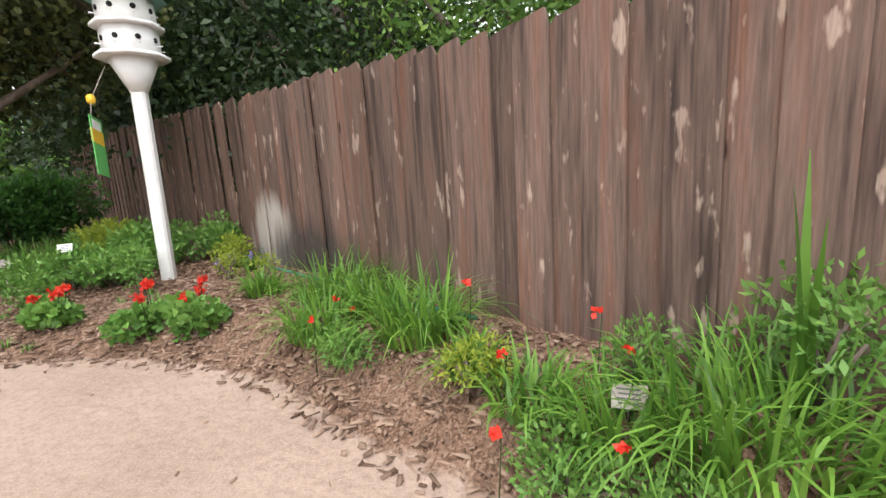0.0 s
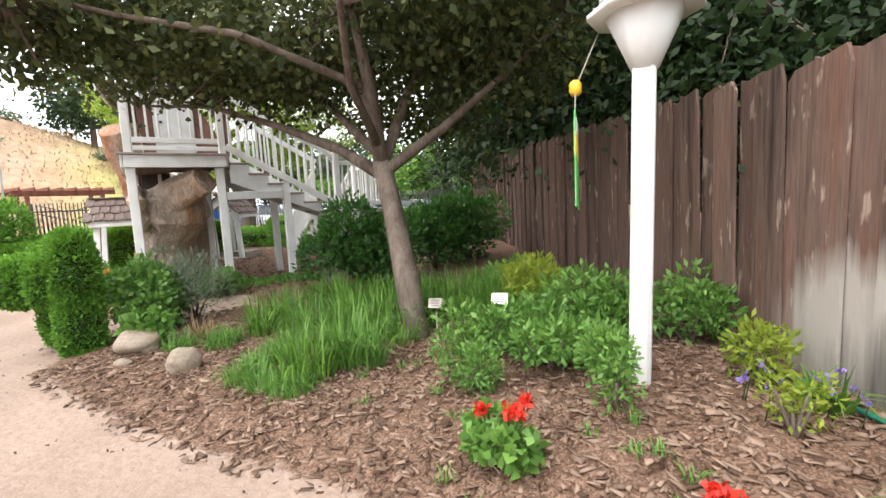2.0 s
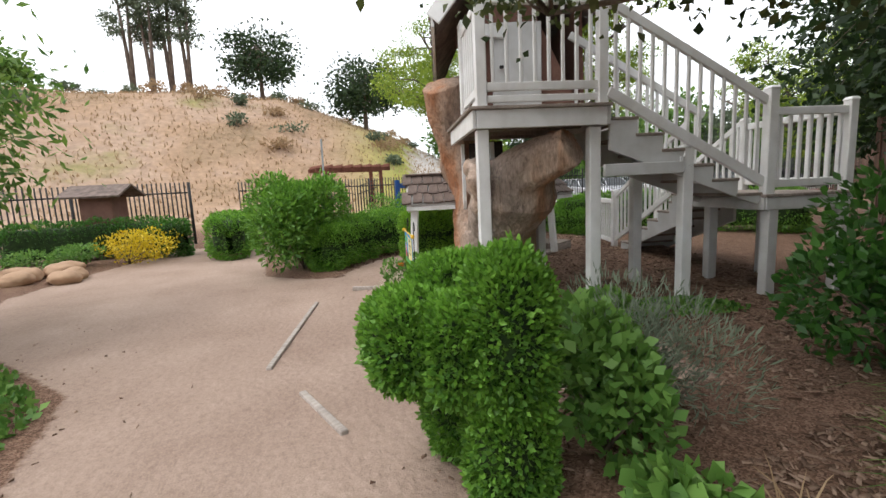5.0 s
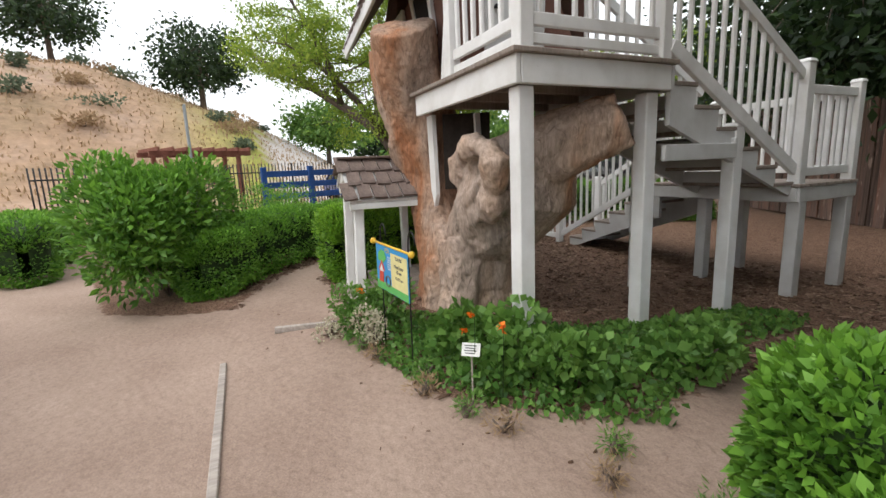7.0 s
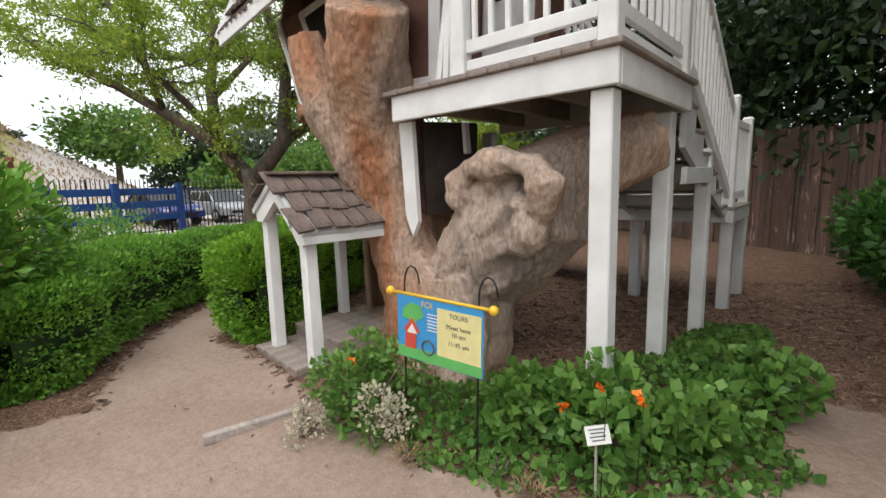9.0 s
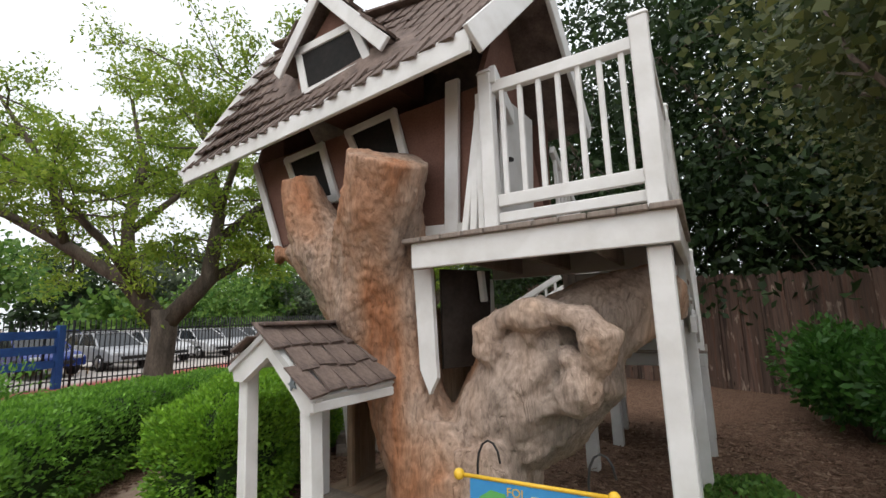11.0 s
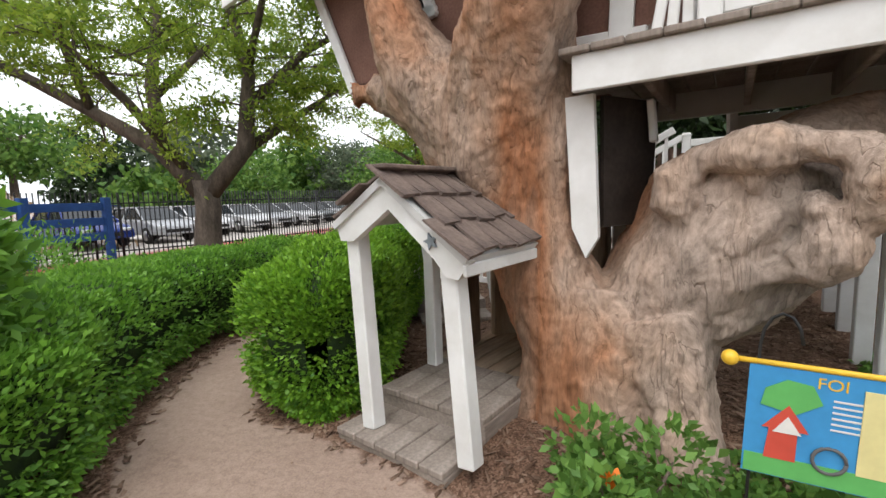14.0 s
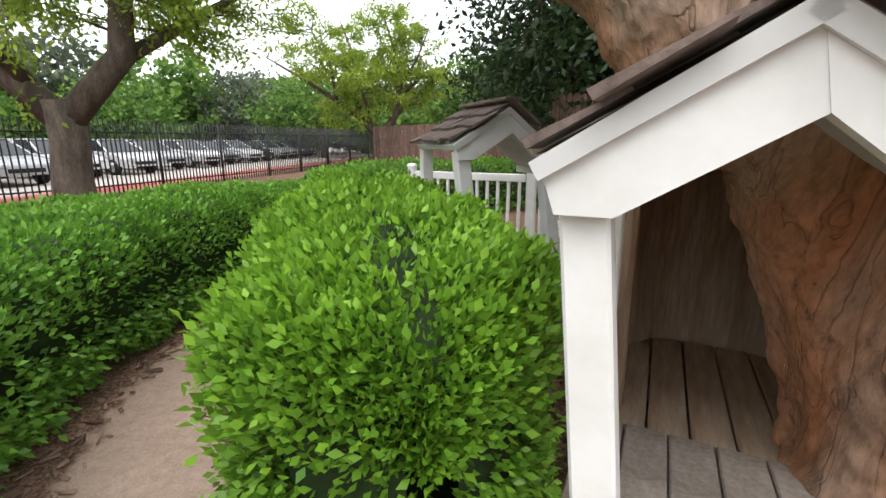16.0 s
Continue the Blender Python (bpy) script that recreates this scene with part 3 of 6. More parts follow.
    newel(0.0, 4.18, 1.2, 2.2, d, 0.1)
    newel(-1.5, 4.18, 1.2, 2.2, d, 0.1)
    balusters((0.0, 3.27, 1.2), (0.0, 4.13, 1.2), 0.9, 7, d)
    balusters((-0.05, 4.18, 1.2), (-1.45, 4.18, 1.2), 0.9, 11, d)
    newel(-0.05, 2.27, -0.05, 1.76, d, 0.12)
    newel(-1.06, 2.27, -0.05, 1.7, d, 0.12, cap=False)
    beam("cross_beam", (0.03, 2.19, 1.58), (-1.08, 2.19, 1.58), 0.045, 0.16, MAT_GREYWHITE, d)
    beam("cross_beam", (0.02, 1.3, 1.55), (0.02, 2.19, 1.55), 0.045, 0.13, MAT_GREYWHITE, d)
    flight((-1.6, 4.16, 1.2), (-1, 0, 0), 0.85, 0.157, 0.29, 7, d)
    for y in (3.3, 4.18):
        p, q = Vector((-1.55, y, 1.2)), Vector((-3.6, y, 0.12))
        beam("hand_rail", p + Vector((0, 0, 0.98)), q + Vector((0, 0, 0.98)), 0.05, 0.08, MAT_WHITE, d)
        beam("low_rail", p + Vector((0, 0, 0.16)), q + Vector((0, 0, 0.16)), 0.04, 0.09, MAT_WHITE, d)
        for i in range(15):
            c = p.lerp(q, (i + 0.6) / 15.4)
            beam("baluster", c + Vector((0, 0, 0.14)), c + Vector((0, 0, 0.98)), 0.035, 0.035, MAT_WHITE, d, up=(0, 1, 0))
        newel(-3.62, y, -0.02, 1.22, d, 0.1)
    balusters((-3.7, 3.35, 0.12), (-5.1, 3.5, 0.12), 0.9, 11, d)
    newel(-5.15, 3.5, -0.02, 1.12, d, 0.09)
    return d


make_deck()


def shingle_rows(name, corner, along, up, rows, cols, size, parent, skip=None, jitter=0.012):
    """Split shakes in courses on a sloping face: corner at the eave, along and up the full edge vectors."""
    corner, along, up = Vector(corner), Vector(along), Vector(up)
    nrm = along.cross(up).normalized()
    w, h = along.length / cols, up.length / rows
    shapes = []
    for r in range(rows):
        for c in range(cols):
            u, v = (c + 0.5 + (0.5 if r % 2 else 0) - 0.25) / cols, r / rows
            if skip and skip(u, v):
                continue
            x, y = along.normalized(), up.normalized()
            m = Matrix((x, y, nrm)).transposed().to_4x4()
            if len(shapes) < 5:
                k = rng.uniform(0.86, 0.99)
                cut = rng.uniform(-0.015, 0.015)
                hh = h * 1.32
                vv = [(-w * k / 2, cut, 0.012), (w * k / 2, -cut, 0.012), (w * k / 2, hh, 0.0), (-w * k / 2, hh, 0.0),
                      (-w * k / 2, cut, 0.034), (w * k / 2, -cut, 0.034), (w * k / 2, hh, 0.008), (-w * k / 2, hh, 0.008)]
                ff = [(3, 2, 1, 0), (4, 5, 6, 7), (0, 1, 5, 4), (1, 2, 6, 5), (2, 3, 7, 6), (3, 0, 4, 7)]
                ob = mesh_of("shingle", vv, ff, MAT_SHINGLE, parent)
                shapes.append(ob.data)
            else:
                ob = new("shingle", shapes[int(rng.integers(5))])
                ob.parent = parent
            m.translation = corner + along * u + up * v + y * (rng.normal(0, jitter) - 0.02)
            ob.matrix_basis = m @ pose(0, 0, 0, rng.normal(0, 1.0), rng.normal(0, 1.0), rng.normal(0, 1.3))


def quad_slab(name, a, b, c, d, thick, mat, parent):
    """A four-cornered slab, given its top corners; thickness goes down its normal."""
    a, b, c, d = map(Vector, (a, b, c, d))
    n = (b - a).cross(d - a).normalized() * thick
    v = [a, b, c, d, a - n, b - n, c - n, d - n]
    f = [(0, 1, 2, 3), (7, 6, 5, 4), (0, 4, 5, 1), (1, 5, 6, 2), (2, 6, 7, 3), (3, 7, 4, 0)]
    return mesh_of(name, v, f, mat, parent)


def window_frame(parent, corners, y, mat_in=MAT_HOLE, w=0.075):
    """Crooked white window trim round a flat black sheet, the unlit room as colour; corners in the wall's plane,
    clockwise from top left.
    """
    pts = [Vector((x, y, z)) for x, z in corners]
    win = new("window")
    win.parent = parent
    c = sum(pts, Vector()) / 4
    inner = [c + (p - c) * 0.98 for p in pts]
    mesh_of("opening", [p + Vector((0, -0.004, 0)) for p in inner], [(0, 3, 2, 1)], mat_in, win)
    for i in range(4):
        p, q = pts[i], pts[(i + 1) % 4]
        e = (q - p).normalized() * (w / 2)
        beam("frame", p - e, q + e, w, 0.045, MAT_WHITE, win, up=(0, 1, 0))
    return win


def make_house():
    h = new("treehouse")
    h.matrix_basis = HOUSE
    tagged(h, "crooked brown playhouse with white trim and shake roof in a tree", "playhouse")
    y = 0.13
    # front wall with its crooked outline, side and back walls
    prism("wall", [(-1.28, 2.26), (-3.74, 2.4), (-4.25, 3.5), (-1.2, 3.45)], pose(0, y, 0), 0.06, MAT_BROWNWALL, h)
    quad_slab("wall", (-1.25, y, 2.26), (-1.25, 1.5, 2.26), (-1.15, 0.45, 4.35), (-1.15, 0.05, 3.5), 0.05, MAT_BROWNWALL, h)
    quad_slab("wall", (-3.74, 1.5, 2.4), (-3.74, y, 2.4), (-4.25, y, 3.5), (-4.2, 0.4, 4.7), 0.05, MAT_BROWNWALL, h)
    quad_slab("wall", (-1.25, 1.5, 2.26), (-3.74, 1.5, 2.4), (-4.2, 1.45, 3.6), (-1.2, 1.45, 3.6), 0.05, MAT_BROWNWALL, h)
    quad_slab("floor_slab", (-1.25, y, 2.3), (-1.25, 1.5, 2.3), (-3.74, 1.5, 2.42), (-3.74, y, 2.42), -0.08, MAT_DECK, h)
    beam("corner_trim", (-1.52, y - 0.03, 2.3), (-1.46, y - 0.03, 3.56), 0.13, 0.04, MAT_WHITE, h, up=(0, 1, 0))
    beam("corner_trim", (-3.72, y - 0.03, 2.42), (-4.22, y - 0.03, 3.5), 0.09, 0.04, MAT_WHITE, h, up=(0, 1, 0))
    beam("base_trim", (-1.38, y - 0.028, 2.33), (-1.95, y - 0.028, 2.37), 0.09, 0.035, MAT_WHITE, h, up=(0, 1, 0))
    window_frame(h, [(-3.62, 3.40), (-3.06, 3.42), (-2.84, 2.84), (-3.34, 2.86)], y - 0.03)
    window_frame(h, [(-2.67, 3.45), (-2.1, 3.48), (-1.94, 2.9), (-2.36, 2.8)], y - 0.03)
    # roof
    e0, e1 = Vector((-0.98, -0.42, 3.50)), Vector((-5.0, -0.32, 3.47))
    r0, r1 = Vector((-0.78, 0.42, 4.45)), Vector((-4.1, 0.25, 4.98))
    b0, b1 = Vector((-0.85, 1.6, 3.5)), Vector((-4.9, 1.7, 3.5))
    low = Vector((0, 0, -0.075))
    roof = quad_slab("roof", e0 + low, r0 + low, r1 + low, e1 + low, 0.05, MAT_SHINGLE, h)
    quad_slab("roof_back", r0, b0, b1, r1, 0.05, MAT_SHINGLE, h)
    beam("fascia", e0 + Vector((0, 0, -0.06)), e1 + Vector((0, 0, -0.06)), 0.04, 0.17, MAT_WHITE, h)
    beam("barge_board", e0 + Vector((0.02, 0, -0.06)), r0 + Vector((0.02, 0, -0.07)), 0.04, 0.2, MAT_WHITE, h)
    beam("barge_board", b0 + Vector((0.02, 0, -0.06)), r0 + Vector((0.02, 0, -0.07)), 0.04, 0.2, MAT_WHITE, h)
    beam("barge_board", e1 + Vector((-0.02, 0, -0.06)), r1 + Vector((-0.02, 0, -0.07)), 0.04, 0.16, MAT_WHITE, h)
    door = box("door", (0.04, 0.62, 1.15), pose(-1.19, 0.62, 2.86, 0, 3), MAT_GREYWHITE, h, 0.01)
    box("latch", (0.05, 0.05, 0.03), pose(0.04, -0.2, 0.05), MAT_IRON, door, 0.005)
    beam("brace", (-1.0, -0.1, 3.36), (-1.15, 0.5, 3.3), 0.05, 0.14, MAT_WHITE, h)
    rows, cols = 8, 24
    for r in range(rows):
        a, b = e0.lerp(r0, r / rows), e1.lerp(r1, r / rows)
        a2, b2 = e0.lerp(r0, (r + 1) / rows), e1.lerp(r1, (r + 1) / rows)
        shingle_rows("shingle", b + (b - a) * 0.01, a - b, ((a2 - a) + (b2 - b)) / 2, 1, cols, None, roof)
    cap = r0.lerp(r1, 0.5)
    beam("ridge_cap", r0 + Vector((0.02, 0, 0.05)), r1 + Vector((0, 0, 0.05)), 0.16, 0.03, MAT_SHINGLE, h)
    # dormer
    dy = -0.16
    prism("dormer_face", [(-2.08, 3.72), (-3.1, 3.72), (-3.1, 4.2), (-2.6, 4.6), (-2.08, 4.1)], pose(0, dy, 0), 0.7, MAT_BROWNWALL, h)
    window_frame(h, [(-3.06, 4.3), (-2.3, 4.26), (-2.1, 3.83), (-2.93, 3.82)], dy - 0.03, MAT_HOLE, 0.085)
    ap = Vector((-2.66, dy - 0.12, 4.72))
    for x, z in ((-3.27, 4.08), (-1.84, 3.84)):
        q = Vector((x, dy - 0.12, z))
        beam("barge_board", ap, q, 0.035, 0.13, MAT_WHITE, h, up=(0, 0, 1))
        wing = quad_slab("dormer_roof", ap + Vector((0, 0, 0.08)), q + Vector((0, 0, 0.08)), q + Vector((0, 0.75, 0.12)), ap + Vector((0, 0.9, 0.08)), -0.04 if x < -3 else 0.04, MAT_SHINGLE, h)
        s = q - ap
        if x > -2.5:
            shingle_rows("shingle", q + Vector((0, 0, 0.1)), Vector((0, 0.75, 0)), -s, 4, 5, None, wing)
        else:
            shingle_rows("shingle", q + Vector((0, 0.75, 0.1)), Vector((0, -0.75, 0)), -s, 4, 5, None, wing)
    # white boards below the deck corner: the tall pointed one and the frame beside it
    prism("pointed_board", [(-1.6, 2.03), (-1.76, 2.03), (-1.72, 1.3), (-1.64, 1.13), (-1.57, 1.25)], pose(0, -0.09, 0), 0.04, MAT_WHITE, h)
    beam("stud", (-1.4, 0.3, 2.02), (-1.38, 0.3, 1.78), 0.06, 0.04, MAT_GREYWHITE, h)
    # Brown inner wall drawn near-black: the shade behind the boards is its colour
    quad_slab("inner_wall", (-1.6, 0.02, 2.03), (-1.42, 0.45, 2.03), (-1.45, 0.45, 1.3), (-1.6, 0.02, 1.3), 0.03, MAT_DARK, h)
    return h


make_house()


def make_trunk():
    """The great bare trunk that carries the house: limbs, burl, hollow arm."""
    t = []
    def limb(pts, rad, segs=14):
        t.append(tube([(-a, b, z) for a, b, z in pts], rad, segs, 0.16))
    # main stem and its two sawn-off tops
    limb([(1.62, 0.15, -0.1), (1.75, 0.12, 0.5), (1.98, 0.1, 1.05), (2.1, 0.1, 1.4), (2.18, 0.05, 1.75), (2.12, -0.05, 2.15), (1.96, -0.2, 2.55), (1.79, -0.3, 2.88)], [0.46, 0.36, 0.31, 0.34, 0.41, 0.39, 0.33, 0.31], 18)
    limb([(2.2, 0.1, 1.5), (2.5, 0.05, 1.95), (2.82, -0.05, 2.35), (2.98, -0.15, 2.7), (3.02, -0.2, 2.98)], [0.36, 0.38, 0.3, 0.21, 0.17], 16)
    limb([(2.6, 0.15, 2.0), (3.1, 0.12, 2.25), (3.45, 0.08, 2.38), (3.6, 0.0, 2.36)], [0.3, 0.2, 0.14, 0.12])
    # the arm with the burl, running back under the deck
    limb([(1.45, 0.2, -0.1), (1.42, 0.25, 0.35), (1.38, 0.3, 0.75), (1.15, 0.38, 1.05), (0.9, 0.5, 1.36), (0.84, 0.5, 1.62)], [0.42, 0.38, 0.38, 0.45, 0.52, 0.43], 20)
    limb([(0.85, 0.42, 1.45), (0.6, 0.6, 1.62), (0.38, 0.8, 1.74), (0.2, 1.0, 1.84)], [0.36, 0.31, 0.26, 0.22])
    # roots
    limb([(2.0, -0.05, -0.1), (1.88, 0.0, 0.3), (1.85, 0.05, 0.8)], [0.26, 0.22, 0.22])
    limb([(1.02, -0.2, -0.1), (1.15, -0.05, 0.3), (1.3, 0.1, 0.75)], [0.17, 0.19, 0.26])
    limb([(1.5, -0.12, -0.1), (1.55, -0.05, 0.4), (1.6, 0.1, 0.9)], [0.22, 0.24, 0.26])
    # rim, knots and splinters of the hollow in the burl
    ring = []
    for k in range(19):
        a = 2 * math.pi * k / 16 + 3.6
        wave = 1 + 0.13 * math.sin(3 * a)
        ring.append((0.83 + 0.38 * wave * math.cos(a), 0.03 + 0.04 * math.cos(a + 1), 1.42 + 0.29 * wave * math.sin(a)))
    limb(ring, [0.105 + 0.035 * math.sin(k * 1.9) for k in range(19)], 12)
    limb([(0.66, 0.05, 1.3), (0.64, 0.03, 1.38), (0.67, 0.05, 1.46)], [0.06, 0.085, 0.06], 10)
    limb([(0.95, 0.08, 1.62), (0.86, 0.02, 1.52), (0.84, 0.06, 1.42)], [0.05, 0.06, 0.03], 10)
    for k in range(7):
        limb([(1.1 - 0.03 * k, 0.05, 1.2 + 0.025 * k), (0.98 - 0.02 * k, 0.02, 1.24 + 0.03 * k), (0.82, 0.05, 1.26 + 0.03 * k)], [0.012, 0.018, 0.01], 6)
    v, q = merged(t)
    ob = fast_mesh("hollow_tree_trunk", v, q, MAT_TRUNK, smooth=True)
    ob.matrix_basis = HOUSE
    rm = ob.modifiers.new("skin", "REMESH")
    rm.mode, rm.voxel_size, rm.use_smooth_shade = "VOXEL", 0.016, True
    sm = ob.modifiers.new("soften", "SMOOTH")
    sm.factor, sm.iterations = 0.5, 5
    for size, amount in ((0.45, 0.07), (0.11, 0.035), (0.04, 0.022)):
        tex = bpy.data.textures.new("wood_relief", "CLOUDS")
        tex.noise_scale, tex.noise_depth = size, 3
        dm = ob.modifiers.new("relief", "DISPLACE")
        dm.texture, dm.strength, dm.texture_coords = tex, amount, "LOCAL"
    return tagged(ob, "huge bare gnarled tree trunk, rust-brown and grey, holding the playhouse", "tree trunk")


make_trunk()


def make_porch():
    p = new("entry_porch")
    p.matrix_basis = HOUSE
    tagged(p, "small white gabled porch with brown shake roof and plank steps", "porch")
    f = -0.83
    beam("post", (-2.62, f - 0.03, 0.17), (-2.745, f + 0.03, 1.33), 0.1, 0.1, MAT_WHITE, p, up=(0, 1, 0), bevel=0.008)
    beam("post", (-1.93, f - 0.03, 0.17), (-2.05, f + 0.03, 1.2), 0.1, 0.1, MAT_WHITE, p, up=(0, 1, 0), bevel=0.008)
    newel(-2.75, -0.12, 0.2, 1.36, p, 0.09, cap=False)
    ap = Vector((-2.42, f - 0.08, 1.62))
    le, re = Vector((-2.84, f - 0.08, 1.37)), Vector((-1.88, f - 0.08, 1.22))
    # front gable boards with a peaked opening
    prism("gable_board", [(-2.42, 1.6), (-2.82, 1.36), (-2.79, 1.27), (-2.68, 1.27), (-2.39, 1.45)], pose(0, f - 0.06, 0), 0.05, MAT_WHITE, p)
    prism("gable_board", [(-2.42, 1.6), (-2.39, 1.45), (-2.09, 1.2), (-2.02, 1.12), (-1.95, 1.11), (-1.88, 1.2)], pose(0, f - 0.064, 0), 0.05, MAT_WHITE, p)
    back = Vector((0, 0.75, 0))
    right = quad_slab("roof", re, re + back, ap + back, ap, 0.04, MAT_GREYWHITE, p)
    left = quad_slab("roof", ap, ap + back, le + back, le, 0.04, MAT_GREYWHITE, p)
    shingle_rows("shingle", re + Vector((0, -0.03, 0.02)), back * 1.04, ap - re, 3, 5, None, right)
    shingle_rows("shingle", le + back * 1.02 + Vector((0, 0, 0.02)), -back * 1.04, ap - le, 3, 5, None, left)
    beam("ridge_cap", ap + Vector((0, -0.03, 0.05)), ap + back + Vector((0, 0, 0.05)), 0.13, 0.025, MAT_SHINGLE, p)
    beam("eave_trim", re + Vector((-0.02, 0, -0.06)), re + back + Vector((-0.02, 0, -0.06)), 0.025, 0.06, MAT_WHITE, p)
    for i in range(5):
        x = -2.72 + 0.16 * i
        beam("step_board", (x, f - 0.17, 0.155), (x, f + 0.25, 0.155), 0.152, 0.04, MAT_DECK, p)
        beam("step_board", (x, f + 0.2, 0.27), (x, 0.0, 0.27), 0.152, 0.04, MAT_DECK, p)
    box("step_base", (0.8, 0.38, 0.12), pose(-2.4, f + 0.03, 0.075), MAT_DECK, p)
    box("step_base", (0.8, 0.62, 0.22), pose(-2.4, -0.31, 0.14), MAT_DECK, p)
    # metal star ornament
    star = [(0.045 * (1 if k % 2 else 0.45) * math.cos(k * math.pi / 5), 0.045 * (1 if k % 2 else 0.45) * math.sin(k * math.pi / 5)) for k in range(10)]
    prism("star", star, pose(-2.1, f - 0.078, 1.29), 0.01, MAT_STAR, p)
    return p


MAT_STAR = plain("zinc_grey", (0.3, 0.34, 0.38), 0.5, 0.6)
make_porch()


def make_chamber():
    """Bark slabs standing in a ring inside the hollow base, with a plank floor."""
    c = new("hollow_chamber")
    c.matrix_basis = HOUSE
    tagged(c, "hollow trunk chamber lined with tall bark slabs", "chamber", kind="structure")
    for ang, w in ((-150, 0.2), (-172, 0.26), (142, 0.32), (112, 0.26), (88, 0.3), (64, 0.3), (38, 0.3), (12, 0.3), (-14, 0.3)):
        a = radians(ang)
        x, y = -2.28 + 0.52 * math.cos(a), 0.5 + 0.58 * math.sin(a)
        m = pose(x, y, 0.95, 0, 0, ang + 90)
        box("slab", (w, 0.07, 1.6), m, MAT_SLAB, c, 0.03, 0.95)
    for i in range(7):
        beam("floor_board", (-2.8 + 0.16 * i, 0.0, 0.25), (-2.8 + 0.16 * i, 1.0, 0.25), 0.15, 0.05, MAT_SLAB, c)
    return c


make_chamber()


# ---- hedges and shrubs ----
def hedge(name, pts, w, h, n, mat, label, leaf=0.042, group="", closed=False, floor=0.02, lumps=0.05):
    """A clipped hedge along a line: leafy shell round a twiggy core, near-black for inner shade."""
    pts = np.array(pts, float)
    seg = np.diff(pts, axis=0)
    ln = np.hypot(*seg.T)
    cum = np.concatenate([[0], np.cumsum(ln)])
    root = new(name)
    tagged(root, label, "hedge", group)

    def shell(u, phi, k):
        s = u * cum[-1]
        i = np.clip(np.searchsorted(cum, s) - 1, 0, len(seg) - 1)
        f = (s - cum[i]) / ln[i]
        c = pts[i] + seg[i] * f[:, None]
        d = seg[i] / ln[i][:, None]
        side = np.stack([-d[:, 1], d[:, 0]], 1)
        ex = np.sign(np.cos(phi)) * np.abs(np.cos(phi)) ** 0.55
        ez = np.sign(np.sin(phi)) * np.abs(np.sin(phi)) ** 0.55
        end = np.minimum(s, cum[-1] - s)
        taper = np.sqrt(np.clip(1 - (1 - np.clip(end / (w * 0.5), 0, 1)) ** 3.2, 0.0, 1))
        lump = 1 + lumps * (np.sin(s * 5.1 + phi * 2) + np.sin(s * 11.3 - phi * 3.1)) + lumps * 0.7 * np.sin(s * 2.1 + 3 * phi)
        off = ex * w / 2 * k * taper * lump
        z = h * (0.5 + 0.5 * ez * k * lump * np.where(ez > 0, taper ** 0.5, 1.0))
        xy = c + side * off[:, None]
        zz = height(xy[:, 0], xy[:, 1]) + np.maximum(z, floor)
        nrm = np.stack([side[:, 0] * ex, side[:, 1] * ex, ez], 1) + np.concatenate([d * ((s - cum[-1] / 2) / cum[-1] * 2 * (1 - taper))[:, None] * 2, np.zeros((len(s), 1))], 1)
        return np.concatenate([xy, zz[:, None]], 1), nrm

    nu, nphi = max(int(cum[-1] / 0.12), 6), 16
    U, PH = np.meshgrid(np.linspace(0.002, 0.998, nu), np.linspace(0, 2 * math.pi, nphi, endpoint=False), indexing="ij")
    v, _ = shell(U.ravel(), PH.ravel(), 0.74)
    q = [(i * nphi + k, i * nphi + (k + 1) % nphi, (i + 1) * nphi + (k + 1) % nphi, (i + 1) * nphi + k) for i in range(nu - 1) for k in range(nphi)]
    # Solid near-black shell: the shade among the inner twigs, as colour
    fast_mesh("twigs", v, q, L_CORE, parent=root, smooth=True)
    u = rng.uniform(0, 1, n)
    ends = rng.uniform(0, 1, n) < 0.3
    u = np.where(ends, np.where(rng.uniform(0, 1, n) < 0.5, rng.uniform(0, 1, n) ** 2.5 * w * 0.5 / cum[-1], 1 - rng.uniform(0, 1, n) ** 2.5 * w * 0.5 / cum[-1]), u)
    phi = rng.uniform(-0.32 * math.pi, 1.32 * math.pi, n)
    k = rng.uniform(0.84, 1.03, n)
    phi = np.where(ends, rng.uniform(0, 2 * math.pi, n), phi)
    P, N = shell(u, phi, k)
    P[:, :2] += rng.normal(0, 0.028, (n, 2))
    N[:, 2] += 0.35
    # Bright outer tips, plus depth shade and top light put into the tint
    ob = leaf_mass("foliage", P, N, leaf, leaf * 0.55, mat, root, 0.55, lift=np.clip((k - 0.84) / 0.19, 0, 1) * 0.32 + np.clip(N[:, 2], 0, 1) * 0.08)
    tagged(ob, kind="stuff")
    return root


